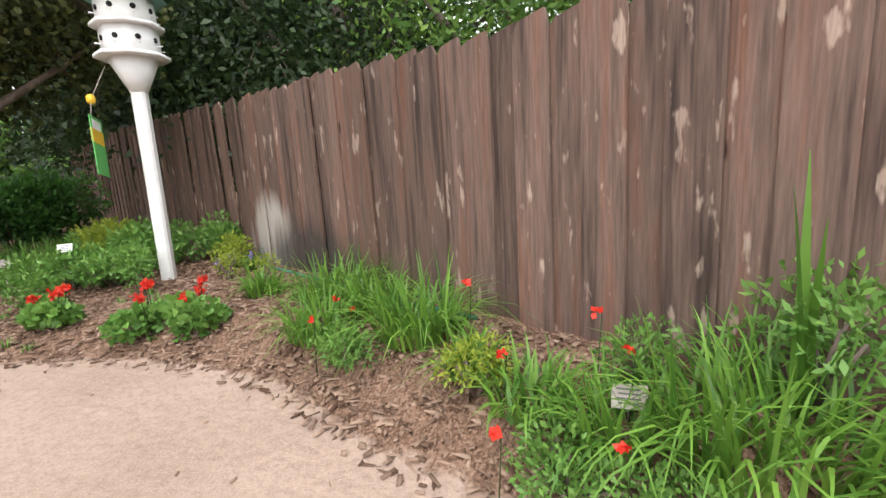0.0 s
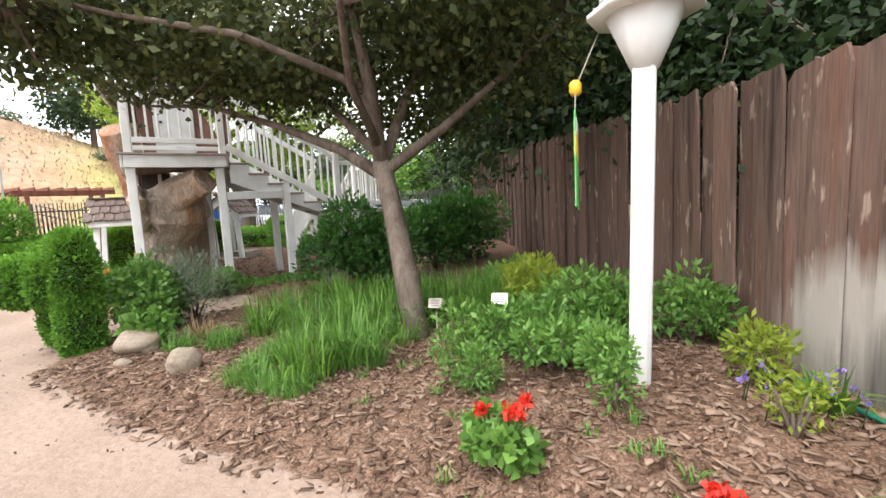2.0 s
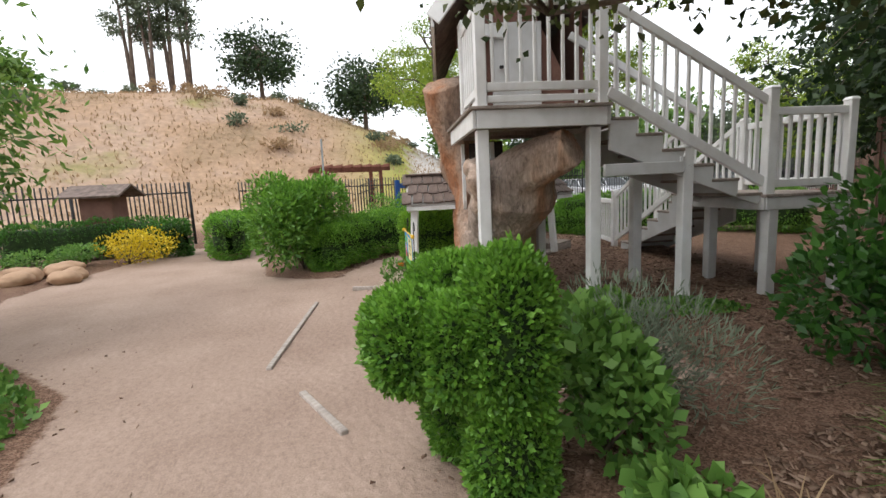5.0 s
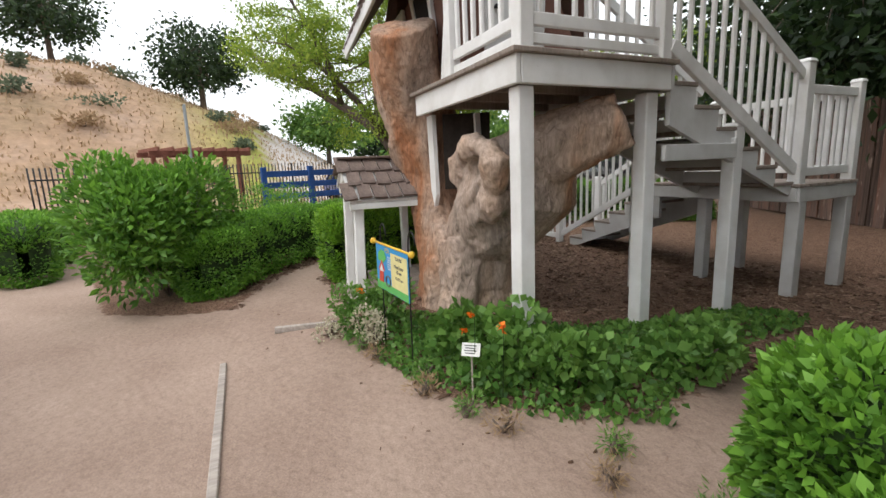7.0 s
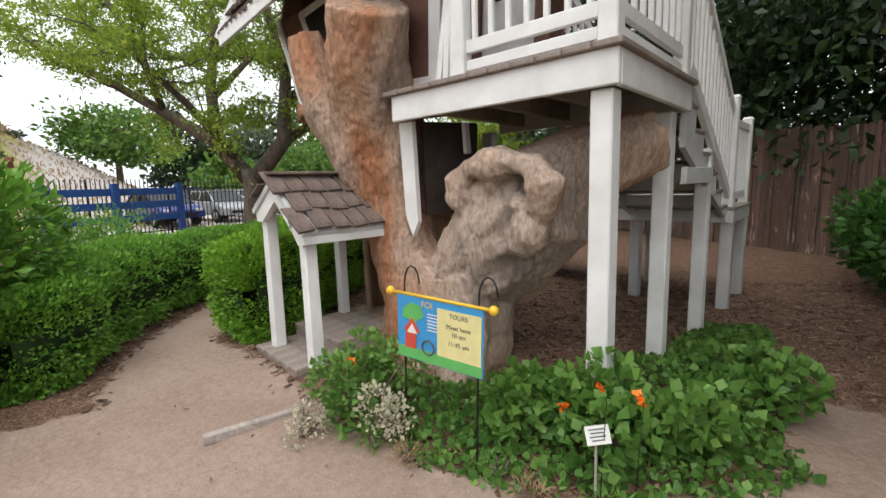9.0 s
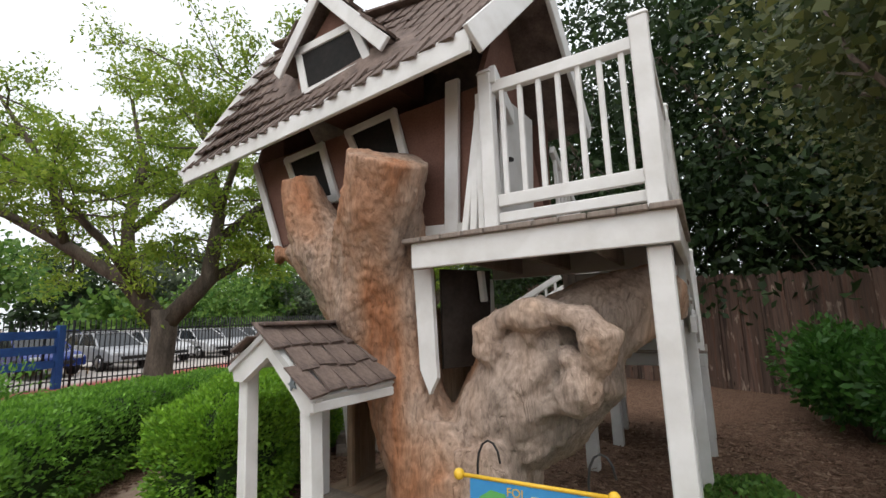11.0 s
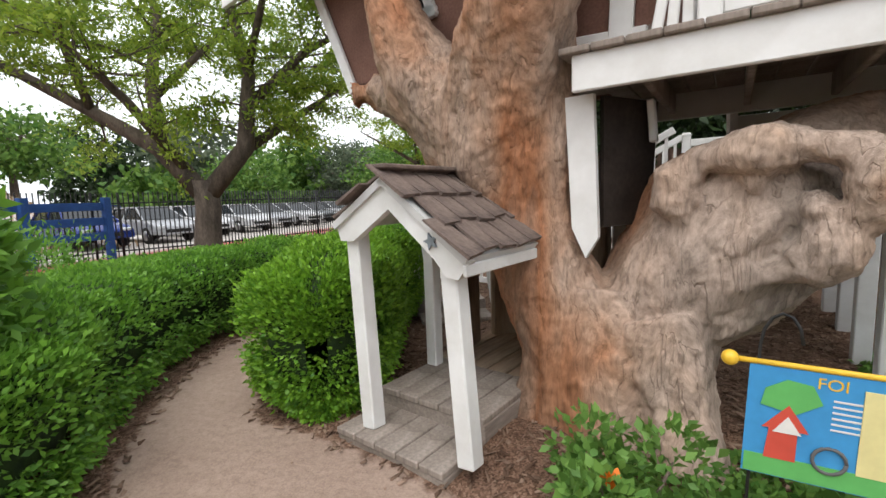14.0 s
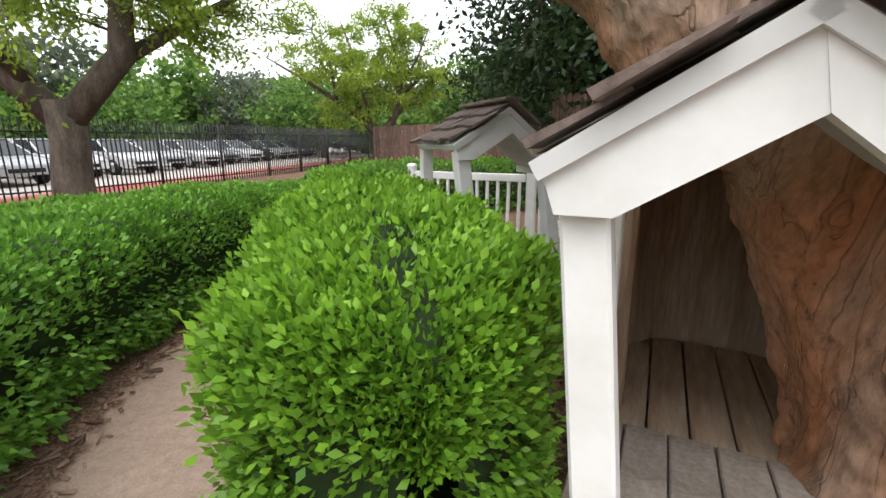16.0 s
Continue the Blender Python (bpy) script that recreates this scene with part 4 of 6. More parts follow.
def shrub(name, x, y, r, h, n, mat, label, leaf=0.07, aspect=0.45, category="shrub", group="", loose=0.3, lobes=7, spread=0.7, base=None, droop=0.1):
    """A loose bush: several leafy lobes on thin stems."""
    root = new(name)
    root.location = (x, y, gz(x, y) if base is None else base)
    tagged(root, label, category, group)
    c = np.stack([np.clip(rng.normal(0, r * 0.42, lobes), -0.6 * r, 0.6 * r), np.clip(rng.normal(0, r * 0.42, lobes), -0.6 * r, 0.6 * r), rng.uniform(0.3, 0.72, lobes) * h], 1)
    rad = rng.uniform(0.42, 0.62, lobes)
    which = rng.integers(0, lobes, n)
    d = rng.normal(0, 1, (n, 3))
    d /= np.linalg.norm(d, axis=1)[:, None]
    k = rng.uniform(1 - loose, 1.05, n)[:, None]
    P = c[which] + d * k * rad[which][:, None] * np.array([r, r, h * 0.62])
    P[:, 2] = np.clip(np.abs(P[:, 2]), 0.01, h * 1.1)
    # leaf tint gets paler with height in the bush
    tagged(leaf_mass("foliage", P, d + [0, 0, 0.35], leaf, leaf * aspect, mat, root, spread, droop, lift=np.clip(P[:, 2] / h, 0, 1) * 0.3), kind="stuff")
    stems = [tube([(0, 0, -0.02), tuple(ci * [0.5, 0.5, 0.5]), tuple(ci)], [0.012, 0.01, 0.005], 5) for ci in c]
    v, q = merged(stems)
    fast_mesh("stems", v, q, MAT_BARK, parent=root)
    return root


def strap_clump(name, x, y, r, n, length, mat, label, width=0.016, curl=0.7, category="plant", group="", base=None):
    root = new(name)
    root.location = (x, y, gz(x, y) if base is None else base)
    tagged(root, label, category, group)
    ang = rng.uniform(0, 2 * math.pi, n)
    k = np.sqrt(rng.uniform(0, 1, n)) * r
    P = np.stack([np.cos(ang) * k, np.sin(ang) * k, np.zeros(n)], 1)
    lean = P + rng.normal(0, r * 0.5 + 0.02, (n, 3))
    tagged(blades("blades", P, lean, length, width, mat, root, curl), kind="stuff")
    return root


def carpet(name, outline, n, mat, label, leaf=0.05, tall=0.12, category="ground cover", aspect=0.7, spread=0.6):
    """Low leafy cover over an outlined patch."""
    poly = np.array(outline, float)
    lo, hi = poly.min(0), poly.max(0)
    P = rng.uniform(lo, hi, (n * 2, 2))
    P = P[inside(poly, P[:, 0], P[:, 1]) > -0.05 * rng.uniform(0, 2, len(P))][:n]
    bump = 0.5 + 0.5 * np.sin(P[:, 0] * 4.3 + 1.1) * np.sin(P[:, 1] * 3.7) + 0.3 * np.sin(P[:, 0] * 11 + P[:, 1] * 7)
    edge = smooth(-0.05, 0.25, inside(poly, P[:, 0], P[:, 1]))
    z = height(P[:, 0], P[:, 1]) + tall * np.clip(bump, 0.1, 1.2) * edge * rng.uniform(0.3, 1.0, len(P)) + 0.012
    ob = leaf_mass(name, np.stack([*P.T, z], 1), np.tile([0, 0, 0.55], (len(P), 1)), leaf, leaf * aspect, mat, spread=spread)
    return tagged(ob, label, category, kind="stuff")


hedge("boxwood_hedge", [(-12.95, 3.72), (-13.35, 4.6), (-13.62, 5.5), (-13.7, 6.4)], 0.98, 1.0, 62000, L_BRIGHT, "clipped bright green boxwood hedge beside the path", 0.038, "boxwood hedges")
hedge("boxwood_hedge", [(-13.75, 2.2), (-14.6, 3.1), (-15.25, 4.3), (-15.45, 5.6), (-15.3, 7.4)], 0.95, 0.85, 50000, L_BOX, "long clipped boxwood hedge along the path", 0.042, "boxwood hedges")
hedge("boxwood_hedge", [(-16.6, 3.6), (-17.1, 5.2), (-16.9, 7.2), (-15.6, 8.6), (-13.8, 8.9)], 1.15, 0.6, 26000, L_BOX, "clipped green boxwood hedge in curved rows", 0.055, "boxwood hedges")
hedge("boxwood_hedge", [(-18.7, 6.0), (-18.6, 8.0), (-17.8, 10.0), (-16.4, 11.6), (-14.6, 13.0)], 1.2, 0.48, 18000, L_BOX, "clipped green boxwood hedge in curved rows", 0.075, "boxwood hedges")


def topiary():
    """A clipped boxwood figure: an upright column with two rounded humps leaning out over the sand."""
    root = new("boxwood_topiary")
    tagged(root, "clipped dark green boxwood topiary with rounded humps", "topiary")
    for x, y, z, rx, ry, rz, n in ((-7.28, 2.4, 0.3, 0.19, 0.19, 0.42, 8000), (-7.28, 2.4, 0.78, 0.2, 0.2, 0.42, 9000), (-7.42, 2.25, 0.72, 0.2, 0.2, 0.26, 6000),
                                   (-7.68, 2.1, 0.72, 0.29, 0.25, 0.25, 9000), (-7.85, 2.4, 0.86, 0.26, 0.25, 0.24, 8000), (-7.75, 2.36, 0.35, 0.2, 0.2, 0.38, 6000)):
        d = rng.normal(0, 1, (n, 3))
        d /= np.linalg.norm(d, axis=1)[:, None]
        d3 = np.sign(d) * np.abs(d) ** 0.8
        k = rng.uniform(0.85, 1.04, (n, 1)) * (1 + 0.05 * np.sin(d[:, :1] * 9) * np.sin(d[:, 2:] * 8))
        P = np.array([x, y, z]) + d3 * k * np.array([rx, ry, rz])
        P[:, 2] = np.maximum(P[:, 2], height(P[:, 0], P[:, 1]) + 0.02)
        # Tint paler upward and outward, darker within: light and shade in the leaf colour
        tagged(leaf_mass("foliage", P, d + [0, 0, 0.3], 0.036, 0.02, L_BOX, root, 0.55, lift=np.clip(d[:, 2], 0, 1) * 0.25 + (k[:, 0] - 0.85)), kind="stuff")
        # Dark core lobe: shade inside the foliage, put into its colour
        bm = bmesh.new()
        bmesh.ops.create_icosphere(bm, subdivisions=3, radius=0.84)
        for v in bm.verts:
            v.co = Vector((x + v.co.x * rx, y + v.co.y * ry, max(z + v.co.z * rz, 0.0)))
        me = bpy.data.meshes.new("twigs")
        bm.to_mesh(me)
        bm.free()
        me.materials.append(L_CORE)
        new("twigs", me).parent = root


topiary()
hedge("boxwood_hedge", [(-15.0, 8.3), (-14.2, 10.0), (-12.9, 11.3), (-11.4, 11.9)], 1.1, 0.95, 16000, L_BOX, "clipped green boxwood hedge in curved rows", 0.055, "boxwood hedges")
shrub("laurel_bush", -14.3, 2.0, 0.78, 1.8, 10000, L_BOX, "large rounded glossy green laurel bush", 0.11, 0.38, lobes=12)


# ---- trees ----
def tree(name, x, y, limbs, mat_leaf, crowns, label, leaf=0.09, aspect=0.6, droop=0.2, spread=0.8, category="tree", bark=None, twig=True, clump=0.16):
    """limbs: lists of (x, y, z, radius) from the root; crowns: (x, y, z, rx, ry, rz, leaves)."""
    root = new(name)
    root.location = (x, y, gz(x, y))
    tagged(root, label, category)
    parts = [tube([p[:3] for p in l], [p[3] for p in l], 9, 0.2) for l in limbs]
    tips = [np.array(p[:3]) for l in limbs for p in l[-2:]]
    PP, NN = [], []
    for cx, cy, cz, rx, ry, rz, n in crowns:
        m = max(int(n / 42), 4)
        d = rng.normal(0, 1, (m, 3))
        d /= np.linalg.norm(d, axis=1)[:, None]
        c = np.array([cx, cy, cz]) + d * rng.uniform(0.25, 1, (m, 1)) ** 0.5 * np.array([rx, ry, rz])
        size = clump * (rx + ry + rz) / 3 + 0.1
        each = int(n / m)
        P = np.repeat(c, each, 0) + rng.normal(0, size, (m * each, 3)) * [1, 1, 0.55]
        PP.append(P)
        NN.append(np.repeat(d, each, 0) * 0.5)
        if twig:
            for ci in c[:: max(m // 26, 1)]:
                near = min(tips, key=lambda q: np.linalg.norm(q - ci))
                mid = (near + ci) / 2 + rng.normal(0, 0.08, 3)
                parts.append(tube([near, mid, ci], [0.02, 0.013, 0.005], 5))
    v, q = merged(parts)
    fast_mesh("trunk", v, q, bark or MAT_BARK, parent=root, smooth=True)
    tagged(leaf_mass("foliage", np.concatenate(PP), np.concatenate(NN), leaf, leaf * aspect, mat_leaf, root, spread, droop), kind="stuff")
    return root


# the maple that shades the bed
def maple_limb(points):
    """A limb from the fork, drifting back towards the fence as it goes."""
    n = len(points) - 1
    return [(x - 0.42 - 0.58 * i / n, y + 0.42 + 0.78 * i / n, z, r * 0.72) for i, (x, y, z, r) in enumerate(points)]


tree("maple_tree", -4.72, 4.4, [
    [(0.08, -0.04, -0.1, 0.135), (-0.08, 0.02, 0.45, 0.11), (-0.42, 0.2, 1.15, 0.1), (-0.67, 0.32, 1.6, 0.105), (-0.72, 0.36, 1.8, 0.09)]] + [maple_limb(l) for l in (
    [(-0.22, -0.1, 1.5, 0.1), (-0.75, -0.35, 1.85, 0.075), (-1.4, -0.8, 2.2, 0.06), (-2.2, -1.4, 2.55, 0.04), (-2.9, -2.0, 2.65, 0.02)],
    [(-0.25, -0.1, 1.6, 0.11), (0.0, -0.5, 2.3, 0.09), (0.3, -1.0, 3.0, 0.06), (0.6, -1.7, 3.6, 0.03)],
    [(-0.25, -0.1, 1.65, 0.1), (-0.5, -0.2, 2.5, 0.08), (-0.7, -0.5, 3.4, 0.05), (-0.9, -0.8, 4.2, 0.03)],
    [(-0.25, -0.1, 1.6, 0.09), (-0.1, 0.1, 2.4, 0.07), (0.2, 0.3, 3.2, 0.05), (0.3, 0.3, 4.0, 0.03)],
    [(-0.2, -0.1, 1.55, 0.09), (0.4, 0.15, 2.0, 0.07), (1.1, 0.3, 2.5, 0.05), (1.9, 0.2, 2.9, 0.03)],
    [(-0.25, -0.1, 1.7, 0.08), (-1.1, -0.2, 2.4, 0.06), (-1.9, -0.3, 3.1, 0.04), (-2.6, -0.4, 3.5, 0.02)],
    [(0.0, -0.5, 2.3, 0.06), (-0.5, -1.5, 2.75, 0.045), (-1.1, -2.4, 2.95, 0.03), (-1.2, -3.3, 3.05, 0.02), (-1.1, -4.1, 3.05, 0.01)],
    [(-0.25, -0.1, 1.75, 0.07), (0.2, -0.9, 2.3, 0.05), (0.9, -1.6, 2.7, 0.035), (1.5, -2.1, 2.9, 0.02)])
], L_MAPLE, [(-1.3, 0.6, 3.7, 2.4, 2.2, 1.2, 14500), (-3.0, -0.7, 3.25, 1.4, 1.2, 0.65, 8000), (0.3, 0.6, 3.3, 1.4, 1.4, 0.7, 7000),
             (-2.4, -2.0, 3.35, 0.9, 0.8, 0.55, 3500), (-1.0, 1.6, 2.8, 1.9, 1.0, 0.7, 6000), (-2.1, -2.9, 3.0, 0.5, 0.35, 0.25, 650), (-2.9, -2.1, 2.85, 0.5, 0.4, 0.25, 700), (-2.0, 0.1, 2.85, 1.1, 0.9, 0.35, 3600)], "spreading dark-leaved maple tree shading the planting bed", 0.085, 0.7)
# dark trees behind the board fence
for i, (x, y, r, h) in enumerate(((-1.6, 8.3, 2.6, 6.5), (-5.6, 11.6, 3.4, 10.5), (3.3, 4.7, 2.0, 3.8), (-8.0, 14.0, 4.2, 11.5), (-3.2, 10.2, 2.8, 8.5), (1.2, 6.7, 2.0, 5.0), (-10.4, 16.2, 3.2, 9.5))):
    mat = L_MID if i in (2, 5) else L_FAR
    lab = "bright green leafy tree behind the fence" if i in (2, 5) else "dense dark green tree behind the board fence"
    tree("garden_tree", x, y, [[(0, 0, -0.1, 0.22), (0.1, 0.1, h * 0.3, 0.17), (0.0, 0.2, h * 0.6, 0.1), (0.2, 0, h * 0.85, 0.04)],
                               [(0.1, 0.1, h * 0.25, 0.12), (-r * 0.4, -r * 0.2, h * 0.5, 0.07), (-r * 0.7, -r * 0.3, h * 0.65, 0.03)],
                               [(0.1, 0.1, h * 0.28, 0.12), (r * 0.4, -r * 0.3, h * 0.5, 0.07), (r * 0.7, -r * 0.4, h * 0.6, 0.03)]],
         mat, [(0, 0, h * 0.58, r, r, h * 0.42, 16000 if h > 7 else 20000), (0.3, 0, h * 0.3, r * 1.1, r * 1.1, h * 0.2, 7000)], lab, 0.2 if h > 7 else 0.11, 0.5)
# airy locust and its neighbours by the car park
def locust(x, y, k, label, n, leaf=0.125):
    """A low-forked tree with long sweeping limbs; fine leaves hang in loose sprays along its twigs."""
    across, deep = np.array([0.966, 0.259]), np.array([-0.259, 0.966])

    def at(r, f, z, rad):
        p = across * r + deep * f
        return np.array([p[0] * k, p[1] * k, z * k, rad * k])

    limbs = [[at(*p) for p in l] for l in (
        [(0, 0, -0.2, 0.36), (0.0, 0, 0.5, 0.29), (0.06, 0, 1.2, 0.27), (0.05, 0, 1.8, 0.28)],
        [(0.0, 0, 1.5, 0.24), (-0.9, -0.1, 2.55, 0.19), (-2.2, -0.4, 3.4, 0.13), (-4.0, -0.8, 4.5, 0.085), (-5.4, -1.2, 5.3, 0.03)],
        [(-0.8, -0.1, 2.4, 0.17), (-1.2, 0.3, 4.0, 0.14), (-1.1, 0.6, 5.7, 0.09), (-1.8, 0.9, 7.6, 0.03)],
        [(0.1, 0, 1.5, 0.23), (1.0, 0.1, 2.5, 0.19), (1.35, -0.2, 4.0, 0.14), (1.1, -0.5, 5.8, 0.08), (0.5, -0.8, 7.6, 0.03)],
        [(1.2, 0, 3.4, 0.12), (2.4, 0.4, 4.6, 0.085), (3.7, 0.7, 5.3, 0.03)],
        [(-2.1, -0.4, 3.3, 0.1), (-2.3, -0.8, 5.0, 0.08), (-3.2, -1.4, 6.8, 0.03)],
        [(0.9, 0.1, 2.4, 0.13), (1.9, 1.2, 3.4, 0.09), (3.0, 2.2, 4.4, 0.03)],
        [(-0.3, 0, 2.0, 0.13), (-0.6, -1.3, 3.3, 0.09), (-0.9, -2.6, 4.3, 0.03)],
        [(-1.1, 0.3, 3.8, 0.1), (-0.2, 1.2, 5.2, 0.07), (0.4, 2.2, 6.6, 0.03)],
        [(1.3, -0.2, 4.0, 0.09), (2.2, -1.0, 5.4, 0.06), (2.8, -1.6, 6.8, 0.025)])]
    root = new("locust_tree")
    root.location = (x, y, gz(x, y))
    tagged(root, label, "tree")
    parts = [tube([p[:3] for p in l], [p[3] for p in l], 9, 0.15) for l in limbs]
    sprays = []
    for l in limbs[1:]:
        for _ in range(15):
            u = rng.uniform(0.3, 1.0) * (len(l) - 1)
            i = min(int(u), len(l) - 2)
            a = l[i][:3] + (l[i + 1][:3] - l[i][:3]) * (u - i)
            d = rng.normal(0, 1, 3) * [1, 1, 0.35] + [0, 0, 0.25]
            d /= np.linalg.norm(d)
            b = a + d * rng.uniform(0.7, 1.7) * k
            mid = (a + b) / 2 + rng.normal(0, 0.12, 3)
            parts.append(tube([a, mid, b], [0.03 * k, 0.02 * k, 0.008], 5))
            for _ in range(4):
                e = b if rng.uniform() < 0.5 else mid
                d2 = d + rng.normal(0, 0.7, 3) * [1, 1, 0.5]
                f = e + d2 / np.linalg.norm(d2) * rng.uniform(0.4, 1.0) * k
                parts.append(tube([e, f], [0.012, 0.004], 4))
                sprays.append((e, f))
    v, q = merged(parts)
    fast_mesh("trunk", v, q, MAT_DARKBARK, parent=root, smooth=True)
    each = n // len(sprays)
    P = np.concatenate([e + (f - e) * rng.uniform(0.1, 1.1, (each, 1)) + rng.normal(0, 0.17 * k, (each, 3)) * [1, 1, 0.5] for e, f in sprays])
    tagged(leaf_mass("foliage", P, rng.normal(0, 0.6, P.shape), leaf, leaf * 0.4, L_LOCUST, root, 0.7, 0.4), kind="stuff")


MAT_DARKBARK = rough_stuff("dark_grey_bark", (0.07, 0.055, 0.045), (0.16, 0.125, 0.1), 5, 40, 0.9, 0.7, 0.02, (1, 1, 0.3))
locust(-20.6, 10.3, 1.12, "airy yellow-green locust tree with dark forked trunk", 56000)
locust(-20.0, 30.5, 1.1, "yellow-green locust tree by the car park fence", 26000, 0.21)
for x, y, r, h, mat, lab in ((-28, 42, 5, 7, L_MID, "fresh green tree beyond the car park"), (-36, 46, 5, 8, L_OLIVE, "grey-green feathery tree beyond the car park"), (-48, 52, 6, 7, L_FAR, "dark green tree beyond the car park"),
                             (-14, 44, 5, 9, L_MID, "fresh green tree beyond the car park"), (-8, 36, 5, 10, L_FAR, "dark green tree behind the play garden"), (-58, 42, 6, 7, L_OLIVE, "grey-green tree beyond the car park"),
                             (-42, 36, 4, 6, L_MID, "fresh green tree beyond the car park"), (-54, 12, 5, 7, L_FAR, "dark oak on the hillside"), (-50, 22, 4.5, 6, L_MID, "green tree at the foot of the hill"),
                             (-64, 2, 5, 8, L_FAR, "dark oak on the crest of the hill"), (-60, -22, 4, 4, L_MID, "rounded green bush on the crest of the hill")):
    tree("garden_tree", x, y, [[(0, 0, -0.3, 0.3), (0.1, 0, h * 0.4, 0.2), (0, 0.1, h * 0.8, 0.08)], [(0, 0, h * 0.35, 0.14), (-r * 0.5, 0.3, h * 0.65, 0.05)], [(0, 0, h * 0.4, 0.14), (r * 0.5, -0.3, h * 0.7, 0.05)]],
         mat, [(0, 0, h * 0.7, r * 0.8, r * 0.8, h * 0.28, 2200), (r * 0.4, 0, h * 0.45, r * 0.7, r * 0.7, h * 0.22, 1400), (-r * 0.5, 0.2, h * 0.5, r * 0.6, r * 0.7, h * 0.25, 1400)], lab, 0.44, 0.55, clump=0.23)

for x, y, h in ((-68, -6.0, 14), (-69, -8.0, 16), (-68, -9.8, 13), (-69, -12.0, 15)):
    stems = [[(0, 0, -0.3, 0.3), (0.2 * b, 0.3 * b, h * 0.4, 0.2), (0.5 * b, 0.7 * b, h * 0.95, 0.06)] for b in (-1, 1)]
    puffs = [(0.5 * b + rng.normal(0, 0.7), 0.7 * b + rng.normal(0, 0.9), h * u, 0.8, 1.0, 0.9, 260) for b in (-1, 1) for u in (0.5, 0.62, 0.74, 0.84, 0.95)]
    tree("eucalyptus_tree", x, y, stems, L_OLIVE, puffs, "tall thin airy eucalyptus on the hill", 0.42, 0.4, 0.6, clump=0.35)


# ---- car park and its railings ----
def make_railing(name, pts, label):
    root = new(name)
    tagged(root, label, "railing", kind="structure")
    bars = []
    for (x0, y0), (x1, y1) in zip(pts[:-1], pts[1:]):
        L = math.hypot(x1 - x0, y1 - y0)
        n = int(L / 0.125)
        for i in range(n + 1):
            x, y = x0 + (x1 - x0) * i / n, y0 + (y1 - y0) * i / n
            z = gz(x, y)
            r = 0.045 if i % 19 == 0 else 0.021
            bars.append(tube([(x, y, z - 0.1), (x, y, z + 1.84 + (0.1 if r > 0.02 else 0))], [r, r], 4))
        for k in (0.2, 1.62):
            bars.append(tube([(x0, y0, gz(x0, y0) + k), (x1, y1, gz(x1, y1) + k)], [0.022, 0.022], 4))
    v, q = merged(bars)
    ob = fast_mesh("bars", v, q, MAT_IRON, parent=root)
    tagged(ob, kind="stuff")
    return root


make_railing("iron_railing", [(-19.5, 34.0), (-21.8, 20.0), (-23.3, 13.0), (-24.9, 10.4), (-25.0, 4.0), (-23.6, 0.5)], "black iron railing with upright bars along the car park")
make_railing("iron_railing", [(-21.5, -0.8), (-22.0, -4.0), (-21.0, -8.0)], "black iron railing at the foot of the hill")

CAR_PAINT = [plain("car_paint_" + n, c, 0.25, 0.3) for n, c in (("white", (0.62, 0.62, 0.63)), ("silver", (0.42, 0.43, 0.45)), ("blue", (0.02, 0.04, 0.2)), ("grey", (0.16, 0.17, 0.18)), ("black", (0.02, 0.02, 0.025)))]
MAT_GLASS = plain("car_glass", (0.025, 0.03, 0.035), 0.08)
MAT_TYRE = plain("tyre_rubber", (0.015, 0.015, 0.015), 0.85)
MAT_RIM = plain("alloy_rim", (0.45, 0.45, 0.46), 0.3, 0.9)
MAT_LAMP = plain("headlamp", (0.6, 0.62, 0.65), 0.15)


